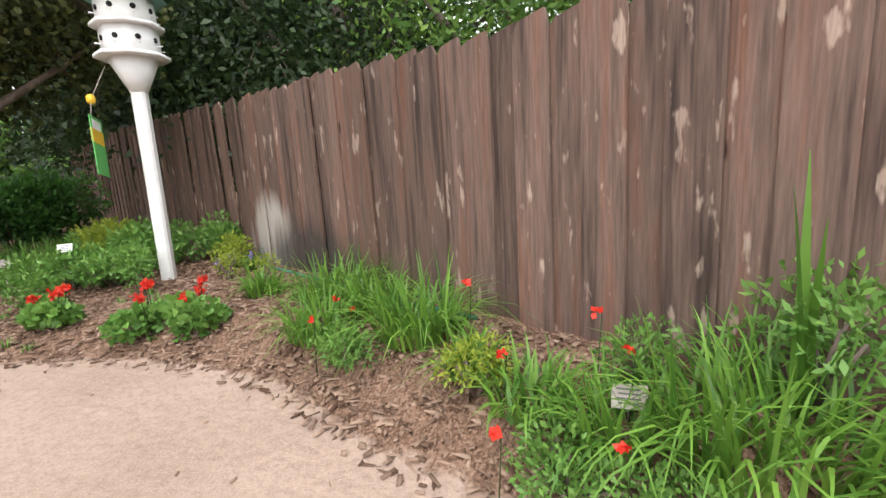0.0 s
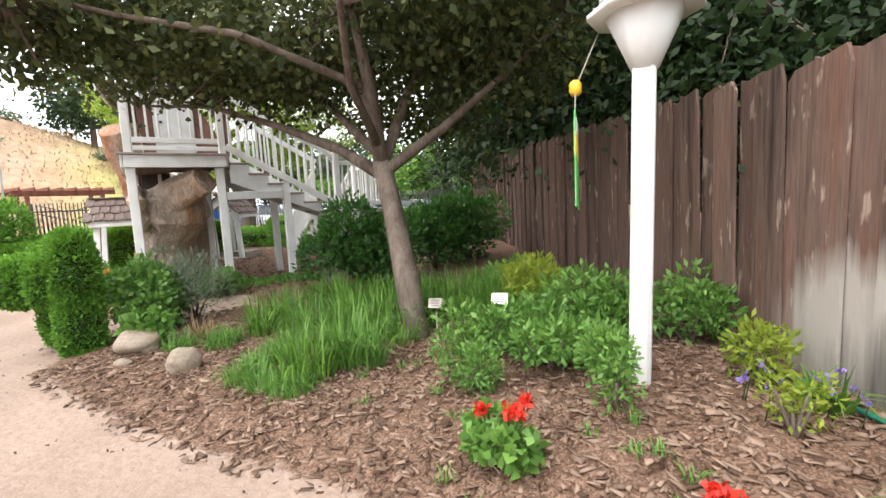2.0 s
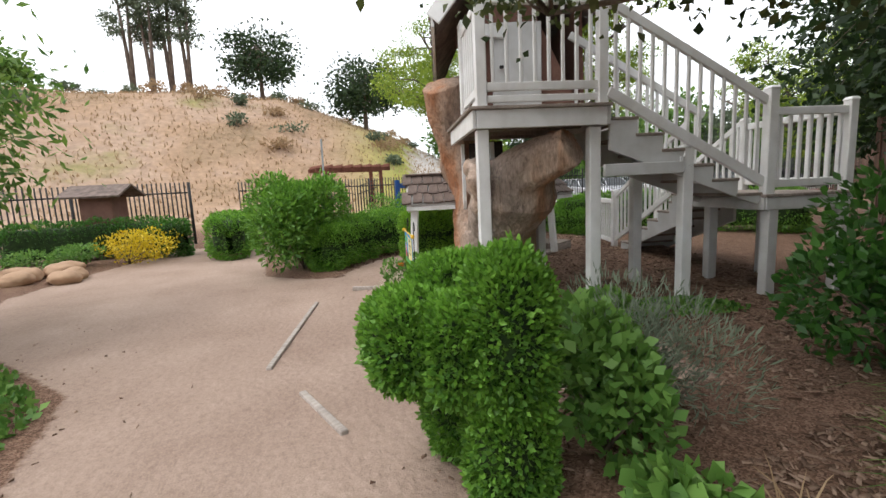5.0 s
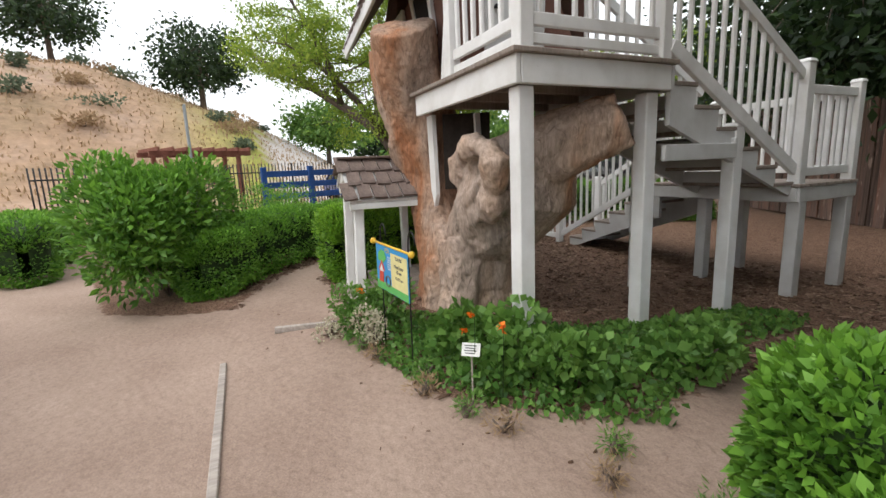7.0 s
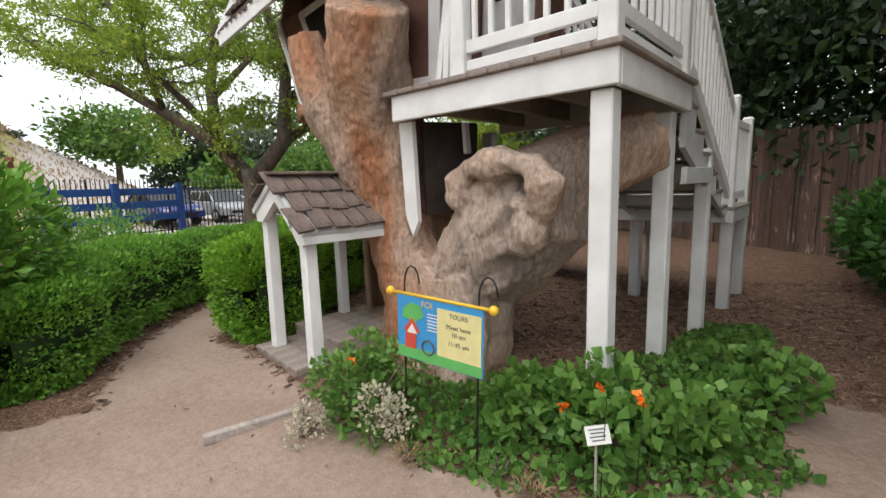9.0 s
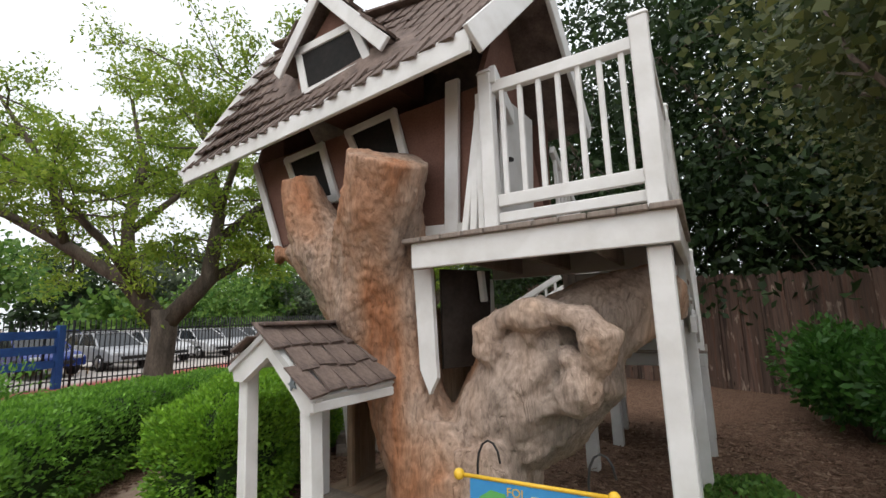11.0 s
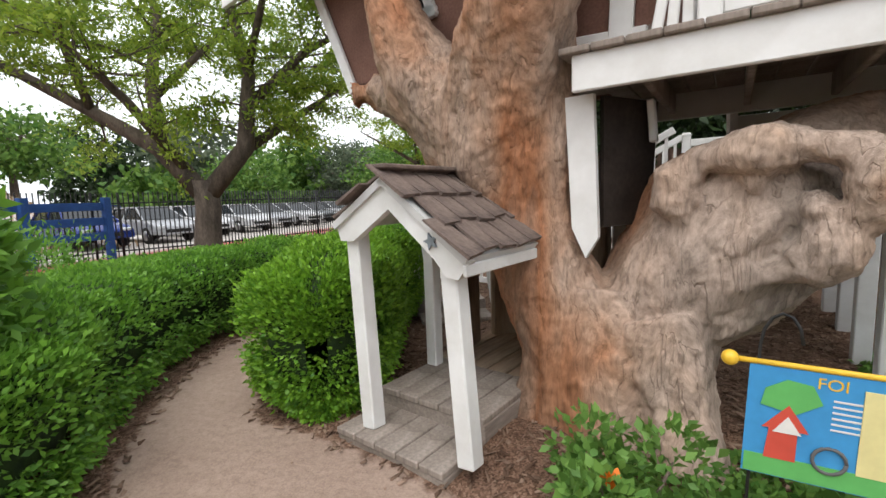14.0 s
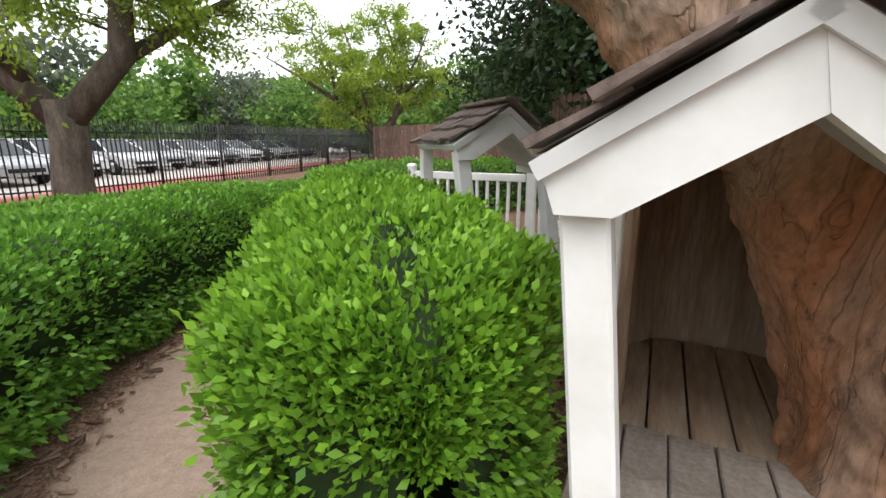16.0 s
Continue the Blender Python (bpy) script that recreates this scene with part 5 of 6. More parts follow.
def make_car(paint, label):
    """A hatchback: lofted body, glazed cabin, wheels with rims. Nose along +x."""
    car = new("car")
    tagged(car, label, "car", "parked cars")
    body = [(-2.15, 0.35), (-2.2, 0.75), (-2.1, 0.98), (-1.0, 1.03), (0.85, 0.98), (1.75, 0.85), (2.15, 0.68), (2.2, 0.35)]
    def loft(name, prof, half, inset, mat):
        n = len(prof)
        v = [(x, s * (half - inset * (k == 1) * 1.0), z) for s in (-1, 1) for k, (x, z) in ((0, p) for p in prof)]
        f = [tuple(range(n))[::-1], tuple(range(n, 2 * n))] + [(i, (i + 1) % n, (i + 1) % n + n, i + n) for i in range(n)]
        ob = mesh_of(name, v, f, mat, car)
        bv = ob.modifiers.new("round", "BEVEL")
        bv.width, bv.segments = 0.07, 2
        return ob
    loft("body", body, 0.88, 0, paint)
    cab_low, cab_top = [(-1.95, 0.98), (1.1, 0.96)], [(-1.5, 1.48), (0.25, 1.48)]
    v = [(x, s * 0.82, z) for s in (-1, 1) for x, z in cab_low] + [(x, s * 0.62, z) for s in (-1, 1) for x, z in cab_top]
    mesh_of("cabin", v, [(0, 1, 5, 4), (3, 2, 6, 7), (1, 3, 7, 5), (2, 0, 4, 6)], MAT_GLASS, car)
    quad_slab("roof", (-1.55, -0.64, 1.51), (0.3, -0.64, 1.51), (0.3, 0.64, 1.51), (-1.55, 0.64, 1.51), 0.05, paint, car)
    for s in (-1, 1):
        for (x0, z0), (x1, z1) in zip(cab_low, cab_top):
            beam("pillar", (x0, s * 0.83, z0), (x1, s * 0.64, z1), 0.06, 0.06, paint, car)
        beam("pillar", (-0.45, s * 0.83, 0.98), (-0.5, s * 0.64, 1.49), 0.05, 0.07, paint, car)
        box("headlamp", (0.1, 0.3, 0.12), pose(2.14, s * 0.62, 0.68), MAT_LAMP, car, 0.03)
        for x in (-1.35, 1.35):
            v, q = tube([(x, s * 0.72, 0.33), (x, s * 0.9, 0.33)], [0.33, 0.33], 18)
            fast_mesh("tyre", v, q, MAT_TYRE, parent=car)
            v, q = tube([(x, s * 0.85, 0.33), (x, s * 0.915, 0.33)], [0.22, 0.2], 14)
            fast_mesh("rim", v, q, MAT_RIM, parent=car)
    box("grille", (0.06, 1.0, 0.14), pose(2.17, 0, 0.5), MAT_TYRE, car, 0.02)
    return car


names = ("white", "silver", "deep blue", "grey", "black")
protos = [make_car(p, n + " parked hatchback in the car park") for p, n in zip(CAR_PAINT, names)]
spots = []
for i in range(13):
    spots.append((-29.6 - 0.25 * i + (0.4 if i % 2 else 0), 13.0 + 2.75 * i, -12))
for i in range(12):
    spots.append((-41.0 - 0.2 * i, 16.0 + 2.8 * i, 168))
order = [2, 1, 0, 0, 1, 0, 3, 0, 4, 1, 0, 3, 1]
for i, (x, y, a) in enumerate(spot for spot in spots if gz(spot[0], spot[1]) < 0.8):
    k = order[i % 13]
    m = pose(x, y, gz(x, y), 0, 0, a)
    if protos[k] is not None and not protos[k].get("set"):
        protos[k].matrix_basis = m
        protos[k]["set"] = 1
    else:
        copy_thing(protos[k], m)


def blue_rails():
    r = new("blue_board_rail")
    tagged(r, "blue painted board rail on posts by the iron railing", "fence")
    for i in range(3):
        beam("board", (-24.6, 10.5, 0.75 + 0.42 * i), (-24.7, 6.8, 0.75 + 0.42 * i), 0.05, 0.22, MAT_BLUE, r)
    for y in (10.6, 8.6, 6.8):
        beam("post", (-24.6, y, 0), (-24.6, y, 1.85), 0.18, 0.18, MAT_BLUE, r, up=(0, 1, 0))


blue_rails()


# ---- birdhouse ----
def make_birdhouse():
    b = new("birdhouse_pole")
    b.matrix_basis = pose(-2.66, 4.17, gz(-2.66, 4.17), 0, 0, 12)
    tagged(b, "white two-storey octagonal birdhouse with mint roof on a post", "birdhouse")
    beam("post", (0, 0, -0.1), (0.03, 0, 1.78), 0.115, 0.115, MAT_WHITE, b, up=(0, 1, 0), bevel=0.02)

    def octo(name, z0, z1, r0, r1, mat):
        v, q = tube([(0.03, 0, z0), (0.03, 0, z1)], [r0, r1], 8)
        return fast_mesh(name, v, q, mat, parent=b)
    octo("bracket", 1.72, 2.0, 0.07, 0.2, MAT_WHITE)
    octo("base", 2.0, 2.03, 0.29, 0.29, MAT_WHITE)
    octo("storey", 2.03, 2.25, 0.225, 0.225, MAT_WHITE)
    octo("ledge", 2.25, 2.28, 0.28, 0.28, MAT_WHITE)
    octo("storey", 2.28, 2.49, 0.225, 0.225, MAT_WHITE)
    octo("roof", 2.49, 2.82, 0.33, 0.03, MAT_MINT)
    for z in (2.15, 2.39):
        for k in range(8):
            a = math.pi / 8 + k * math.pi / 4 + 0.25
            c = Vector((0.03 + 0.207 * math.cos(a), 0.207 * math.sin(a), z))
            d = Vector((math.cos(a), math.sin(a), 0))
            # Hole as a black disc: its inner shade is painted
            v, q = tube([c, c + d * 0.012], [0.022, 0.022], 10)
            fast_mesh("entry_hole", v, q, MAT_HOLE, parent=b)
            v, q = tube([c - Vector((0, 0, 0.05)), c + d * 0.06 - Vector((0, 0, 0.05))], [0.006, 0.006], 6)
            fast_mesh("perch", v, q, MAT_WHITE, parent=b)
    return b


make_birdhouse()


# ---- planting ----
def geranium(x, y, r, heads):
    g = shrub("geranium", x, y, r, r * 1.15, 420, L_SOFT, "red geranium in bloom on the mulch", 0.06, 0.95, "flower", "geraniums", lobes=5)
    pts = []
    for i in range(heads):
        a = rng.uniform(0, 6.28)
        c = np.array([math.cos(a) * r * rng.uniform(0.1, 0.8), math.sin(a) * r * rng.uniform(0.1, 0.8), r * rng.uniform(1.15, 1.75)])
        pts.append(c + rng.normal(0, 0.014, (44, 3)))
        v, q = tube([(c[0] * 0.5, c[1] * 0.5, 0.05), tuple(c)], [0.004, 0.003], 4)
        fast_mesh("stalk", v, q, L_CORE, parent=g)
    P = np.concatenate(pts)
    tagged(leaf_mass("blossom", P, rng.normal(0, 1, P.shape), 0.026, 0.024, L_RED, g), "bright red blossom heads", kind="stuff")


geranium(-2.93, 3.16, 0.17, 4)
geranium(-2.02, 2.92, 0.2, 3)
geranium(-1.68, 2.82, 0.21, 4)


def blooms(name, spots, size, mat, label, tall):
    """Single small flowers on thin stalks."""
    root = new(name)
    tagged(root, label, "flower")
    P, parts = [], []
    for x, y in spots:
        z = gz(x, y)
        h = tall * rng.uniform(0.7, 1.2)
        P.append(np.array([x, y, z + h]) + rng.normal(0, size * 0.18, (9, 3)))
        parts.append(tube([(x, y, z), (x + 0.02, y, z + h)], [0.003, 0.002], 4))
    P = np.concatenate(P)
    v, q = merged(parts)
    fast_mesh("stalks", v, q, L_CORE, parent=root)
    tagged(leaf_mass("petals", P, rng.normal(0, 1, P.shape) + [0, 0, 0.8], size, size * 0.8, mat, root), kind="stuff")


daylily = "arching bright green strap-leaved daylily clump on mulch"
for x, y, r, n, L in ((-0.75, 2.5, 0.2, 170, 0.42), (-0.15, 2.25, 0.22, 230, 0.5), (0.1, 1.82, 0.12, 90, 0.3), (0.3, 1.55, 0.15, 110, 0.32), (0.95, 1.22, 0.28, 260, 0.55),
                      (0.55, 1.35, 0.15, 120, 0.4), (-1.4, 3.32, 0.13, 120, 0.33), (-0.8, 3.1, 0.25, 190, 0.45), (-0.45, 2.75, 0.2, 140, 0.4), (-1.85, 4.3, 0.1, 70, 0.3), (1.35, 0.8, 0.3, 220, 0.55)):
    strap_clump("daylily", x, y, r, n, L, L_GRASS, daylily, 0.018, 0.95, group="daylilies")
strap_clump("iris", 1.12, 1.3, 0.02, 3, 0.9, L_GRASS, "tall upright sword-leaved iris by the fence", 0.06, 0.08)
# the big strap-leaf bed round the maple
for i in range(34):
    x, y = -5.0 + rng.normal(0, 0.62), 4.55 + rng.normal(0, 0.6)
    strap_clump("lily_turf", x, y, 0.2, 130, 0.55, L_GRASS if i % 3 else L_SOFT, "long green strap-leaved clump below the maple", 0.018, 0.75, group="strap leaves below the maple")
for i in range(10):
    strap_clump("lily_turf", -4.1 + rng.normal(0, 0.4), 4.9 + rng.normal(0, 0.4), 0.16, 90, 0.42, L_GRASS, "long green strap-leaved clump below the maple", 0.016, 0.7, group="strap leaves below the maple")
for x, y in ((-5.05, 2.95), (-5.2, 3.15), (-5.35, 3.4), (-4.75, 2.98), (-4.55, 3.06), (-5.5, 3.6), (-6.35, 2.95), (-6.05, 3.2), (-6.15, 3.3)):
    strap_clump("dwarf_grass", x, y, 0.13, 150, 0.24, L_SOFT, "low tufted green grass clump beside the stones", 0.011, 0.85, group="grass tufts")
for i in range(26):
    x = rng.uniform(-5.0, -0.6)
    y = 2.55 + rng.uniform(0.2, 1.2) + max(0, -x - 2.5) * 0.15
    strap_clump("weed", x, y, 0.035, 16, 0.1, L_SOFT, "small green weed in the mulch", 0.009, 0.9, group="weeds")
for x, y, r, h, n, m, lf in ((-2.66, 3.8, 0.2, 0.42, 1500, L_SOFT, 0.04), (-3.55, 3.72, 0.2, 0.42, 1400, L_SOFT, 0.04), (-3.15, 4.15, 0.32, 0.38, 1700, L_SOFT, 0.06), (-3.75, 4.35, 0.35, 0.42, 1800, L_SOFT, 0.06),
                             (-3.2, 4.8, 0.4, 0.5, 1800, L_SOFT, 0.07), (-2.15, 4.45, 0.2, 0.4, 600, L_LIME, 0.05), (-3.9, 5.4, 0.45, 0.5, 1500, L_LIME, 0.075), (-4.6, 5.6, 0.4, 0.45, 1300, L_SOFT, 0.075),
                             (-2.6, 5.0, 0.3, 0.5, 1000, L_SOFT, 0.07), (-1.95, 3.9, 0.12, 0.3, 350, L_LIME, 0.035), (-1.55, 3.75, 0.1, 0.28, 260, L_LIME, 0.035), (-0.55, 2.2, 0.25, 0.22, 1100, L_SOFT, 0.03),
                             (0.35, 1.25, 0.24, 0.26, 1300, L_SOFT, 0.032), (0.62, 1.0, 0.22, 0.28, 1200, L_SOFT, 0.032), (0.1, 1.7, 0.2, 0.26, 700, L_LIME, 0.03), (1.2, 1.35, 0.25, 0.5, 900, L_SOFT, 0.045), (0.75, 1.65, 0.18, 0.3, 500, L_SOFT, 0.035)):
    shrub("bedding_plant", x, y, r, h, n, m, "soft leafy green bedding plant on the mulch", lf, 0.4, "plant", "bedding plants", 0.5)
blooms("poppy", [(0.2, 1.6), (0.55, 1.55), (0.62, 1.42), (0.45, 1.05), (0.12, 1.2), (1.55, 1.1), (-0.5, 2.25), (-0.7, 2.15), (-0.62, 2.4), (0.1, 2.0)], 0.026, L_RED, "small red poppies among green leaves", 0.3)
blooms("violet_flower", [(-1.95 + rng.normal(0, 0.2), 4.2 + rng.normal(0, 0.15)) for _ in range(14)], 0.022, L_VIOLET, "tiny violet flowers beside the birdhouse post", 0.16)

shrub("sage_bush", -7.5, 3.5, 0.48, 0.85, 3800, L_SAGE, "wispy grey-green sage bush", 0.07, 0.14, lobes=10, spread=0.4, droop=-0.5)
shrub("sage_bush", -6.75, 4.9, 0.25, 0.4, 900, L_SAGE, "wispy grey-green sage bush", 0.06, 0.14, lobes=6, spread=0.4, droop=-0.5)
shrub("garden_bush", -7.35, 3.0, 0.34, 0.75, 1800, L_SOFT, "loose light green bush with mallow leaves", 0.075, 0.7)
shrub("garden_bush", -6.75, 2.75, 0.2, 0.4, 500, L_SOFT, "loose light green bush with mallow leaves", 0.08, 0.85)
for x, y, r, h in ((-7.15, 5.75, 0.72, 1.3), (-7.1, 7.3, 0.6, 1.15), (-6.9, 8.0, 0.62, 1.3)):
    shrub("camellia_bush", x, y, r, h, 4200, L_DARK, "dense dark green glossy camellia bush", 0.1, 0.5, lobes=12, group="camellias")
# nasturtium mat and flowers under the deck
carpet("nasturtium_mat", [(-11.35, 3.2), (-10.5, 2.86), (-9.75, 3.05), (-9.2, 3.3), (-8.85, 3.62), (-8.98, 4.15), (-9.15, 4.6), (-8.75, 5.4), (-8.6, 6.0), (-9.1, 5.9), (-9.5, 5.0), (-10.1, 4.2), (-10.8, 3.75), (-11.2, 3.55)], 6800, L_SOFT, "low green nasturtium leaves covering the soil under the deck", 0.052, 0.14, aspect=0.9)
for x, y, r, h in ((-9.75, 3.35, 0.28, 0.5), (-8.95, 4.35, 0.3, 0.45), (-10.15, 3.3, 0.25, 0.42), (-9.35, 3.6, 0.3, 0.4)):
    shrub("nasturtium", x, y, r, h, 750, L_SOFT, "leafy green nasturtium beside the deck post", 0.075, 0.9, "plant", "nasturtiums")
shrub("flowering_bush", -11.2, 3.12, 0.32, 0.52, 1500, L_SOFT, "green bush with faded cream blossom by the porch", 0.055, 0.6)
shrub("cream_blossom", -10.95, 2.98, 0.18, 0.38, 500, L_CREAM, "faded cream blossom heads on a bush", 0.03, 0.8, "flower")
shrub("alyssum", -11.45, 2.82, 0.16, 0.16, 420, L_CREAM, "white alyssum beside the plank step", 0.022, 0.9, "flower")
blooms("orange_flower", [(-9.75, 3.0), (-9.95, 3.1), (-11.25, 3.05), (-9.6, 3.1)], 0.04, L_ORANGE, "bright orange nasturtium flowers on thin stalks", 0.5)
for i in range(9):
    shrub("dry_tuft", -10.9 + 0.32 * i + rng.normal(0, 0.1), 2.85 + rng.normal(0, 0.06) + 0.15 * (i > 5), 0.1, 0.14, 170, L_DRY if i % 2 else L_SOFT, "small dry tuft at the edge of the sand", 0.05, 0.15, "plant", "dry tufts")
# left-hand beds and the far corner
carpet("strawberry_cover", [(-8.3, -0.15), (-9.5, -0.25), (-11.0, -1.2), (-11.6, -2.2), (-9.5, -2.6), (-7.8, -1.3)], 6000, L_SOFT, "low green leafy ground cover beside the path", 0.07, 0.22, aspect=0.7)
hedge("boxwood_hedge", [(-16.9, 0.55), (-18.6, 0.4), (-19.6, 0.9)], 0.9, 1.05, 9000, L_BOX, "low clipped green hedge at the foot of the hill", 0.06, "boxwood hedges")
hedge("boxwood_hedge", [(-18.7, -0.6), (-19.4, -2.0), (-19.2, -4.5)], 0.9, 1.0, 9000, L_DARK, "low clipped green hedge at the foot of the hill", 0.06, "boxwood hedges")
shrub("coreopsis_bush", -18.0, -1.75, 0.95, 0.85, 2200, L_YELLOW, "bush covered in yellow flowers", 0.06, 0.7, "flower", lobes=12)
shrub("garden_bush", -17.8, -3.0, 0.8, 0.55, 1600, L_SOFT, "low bright green bush", 0.08, 0.5)
shrub("red_leaf_bush", -16.2, -4.0, 0.6, 0.8, 1500, leafy("purple_leaf", (0.06, 0.02, 0.03), (0.2, 0.06, 0.07)), "purple-leaved bush beside the path", 0.07, 0.5)
shrub("juniper_bush", -17.6, 4.6, 0.75, 1.25, 3500, L_BOX, "rounded blue-green juniper bush behind the hedge", 0.08, 0.3, lobes=12)
tree("garden_tree", -11.8, -2.7, [[(0, 0, -0.1, 0.08), (0.05, 0, 1.2, 0.06), (0, 0.1, 2.6, 0.03)], [(0, 0, 1.0, 0.04), (0.6, 0.5, 1.9, 0.02)]], L_MID,
     [(0, 0, 2.6, 1.5, 1.7, 1.5, 10500), (0.5, 0.5, 1.9, 1.0, 0.9, 0.8, 3600)], "young bright green tree beside the path", 0.14, 0.35, 0.5)
for i in range(40):
    a, r = rng.uniform(72, 122), rng.uniform(36, 66)
    x, y = -6 - r * math.sin(radians(a)), 1.5 + r * math.cos(radians(a))
    shrub("hill_scrub", x, y, rng.uniform(0.7, 1.6), rng.uniform(0.5, 1.2), 240, L_OLIVE if i % 2 else L_DRY, "dry scrub bush on the hillside", 0.3, 0.5, "shrub", "hillside scrub")
for a in range(2, 60, 4):
    r = 62 + 6 * math.sin(a)
    x, y = -6 - r * math.sin(radians(a)), 1.5 + r * math.cos(radians(a))
    h = 8 + 3 * math.sin(a * 2.3)
    tree("garden_tree", x, y, [[(0, 0, -0.3, 0.35), (0, 0, h * 0.4, 0.2), (0.2, 0, h * 0.8, 0.08)]], (L_MID, L_FAR, L_OLIVE)[a % 3],
         [(0, 0, h * 0.65, 4.5, 4.5, h * 0.35, 1500), (2.5, 0, h * 0.35, 3, 3, h * 0.3, 750), (-2.8, 0, h * 0.35, 3, 3, h * 0.3, 750)], "leafy tree beyond the car park", 0.75, 0.6, twig=False)


hr, ha = rng.uniform(25, 58, 10000), np.radians(rng.uniform(60, 124, 10000))
hx, hy = -6 - hr * np.sin(ha), 1.5 + hr * np.cos(ha)
tagged(blades("hill_grass", np.stack([hx, hy, height(hx, hy)], 1), rng.normal(0, 1, (10000, 3)), 0.38, 0.09, L_DRY, None, 0.8, 2), "tall dry straw-coloured grass on the hillside", "grass", kind="stuff")


# ---- stones ----
def boulder(x, y, r, h, label, mat=MAT_STONE):
    bm = bmesh.new()
    bmesh.ops.create_icosphere(bm, subdivisions=4, radius=1)
    seed = Vector((x * 3.1, y * 2.7, 1))
    for v in bm.verts:
        k = 1 + 0.22 * noise.noise(v.co * 1.1 + seed) + 0.05 * noise.noise(v.co * 3.4 + seed)
        v.co = Vector((v.co.x * r * k, v.co.y * r * 0.82 * k, v.co.z * h * k))
    me = bpy.data.meshes.new("boulder")
    bm.to_mesh(me)
    bm.free()
    me.materials.append(mat)
    me.polygons.foreach_set("use_smooth", [True] * len(me.polygons))
    ob = new("boulder", me)
    ob.matrix_basis = pose(x, y, gz(x, y) + h * 0.55, 0, 0, x * 77)
    return tagged(ob, label, "stone", "garden stones")


boulder(-5.72, 2.78, 0.14, 0.11, "smooth round tan boulder on the mulch")
boulder(-6.68, 2.72, 0.22, 0.13, "mossy tan boulder at the edge of the bed")
boulder(-6.3, 2.5, 0.07, 0.04, "small pale stone at the edge of the bed")
boulder(-6.5, 0.62, 0.2, 0.14, "pale tan boulder edging the path")
boulder(-6.15, 0.42, 0.2, 0.14, "pale tan boulder edging the path")
for i in range(7):
    boulder(-15.9 - 0.4 * (i % 4), -2.25 - 0.35 * (i // 2), 0.3, 0.16, "flat orange-tan rock edging the flower bed", plain("orange_rock", (0.42, 0.27, 0.17), 0.85) if i == 0 else bpy.data.materials["orange_rock"])

# ---- edgings, hose, labels ----
def ground_board(p, q, label, w=0.05):
    z = max(gz(*p), gz(*q))
    ob = beam("edging_board", (*p, z - 0.005), (*q, z - 0.002), w, 0.06, MAT_EDGE)
    tagged(ob, label, "edging", "path edging boards")


for p, q in (((-9.5, 1.35), (-11.6, 1.95)), ((-11.95, 2.5), (-11.66, 3.0)), ((-8.9, 1.58), (-8.2, 1.78))):
    ground_board(p, q, "grey weathered edging board set in the sand")
v, q = tube([(-2.3 + 0.19 * i + 0.02 * math.sin(i * 1.7), 4.88 - 0.19 * i + 0.03 * math.sin(i), gz(-2.3 + 0.19 * i, 4.88 - 0.19 * i) + 0.02) for i in range(14)], [0.013] * 14, 8)
tagged(fast_mesh("garden_hose", v, q, plain("green_hose", (0.02, 0.2, 0.13), 0.4), smooth=True), "green garden hose lying along the fence", "hose")
strap_clump("dead_daylily", -6.5, 3.2, 0.1, 46, 0.4, L_DRY, "flattened straw-yellow dead daylily leaves on the mulch", 0.014, 1.0)
tagged(box("stepping_slab", (0.5, 0.36, 0.06), pose(-8.1, -0.2, gz(-8.1, -0.2) + 0.02, 0, 0, 12), MAT_EDGE, None, 0.01), "grey concrete slab beside the ground cover", "paving slab")
MAT_LABEL = plain("white_label", (0.75, 0.75, 0.72), 0.5)
MAT_INK = plain("grey_print", (0.12, 0.12, 0.12), 0.7)


def plant_label(x, y, h, turn, dark=False):
    r = new("plant_label")
    r.matrix_basis = pose(x, y, gz(x, y), 0, 0, turn)
    tagged(r, "small white plant label on a metal stake" if not dark else "small grey plant label on a metal stake", "plant label", "plant labels")
    beam("stake", (0, 0, -0.05), (0, 0.01, h), 0.012, 0.006, MAT_EDGE, r, up=(0, 1, 0))
    m = pose(0, -0.008, h, -30)
    box("plate", (0.12, 0.006, 0.085), m, MAT_EDGE if dark else MAT_LABEL, r, 0.002)
    for k in range(4):
        box("print_line", (0.08 - 0.015 * (k % 2), 0.002, 0.006), m @ pose(-0.004, -0.0045, 0.025 - 0.016 * k), MAT_INK, r, 0)


plant_label(-3.67, 4.26, 0.42, 25)
plant_label(-4.35, 4.3, 0.35, 30, True)
plant_label(-9.77, 3.0, 0.36, 35)
plant_label(0.62, 1.42, 0.1, -20, True)

# ---- treehouse banner ----
MAT_BANNER = plain("banner_blue", (0.05, 0.3, 0.62), 0.7)
MAT_BALL = plain("yellow_ball", (0.8, 0.5, 0.04), 0.35)
MAT_NOTE = plain("pale_yellow_card", (0.75, 0.68, 0.32), 0.7)
MAT_LAWN = plain("print_green", (0.12, 0.45, 0.12), 0.7)
MAT_PRED = plain("print_red", (0.6, 0.08, 0.05), 0.7)


def words(text, size, m, mat, parent, align="CENTER"):
    c = bpy.data.curves.new("lettering", "FONT")
    c.body, c.size, c.align_x, c.extrude = text, size, align, 0.0008
    c.materials.append(mat)
    ob = new("lettering", c)
    ob.parent = parent
    ob.matrix_basis = m @ pose(0, 0, 0, 90)
    return ob


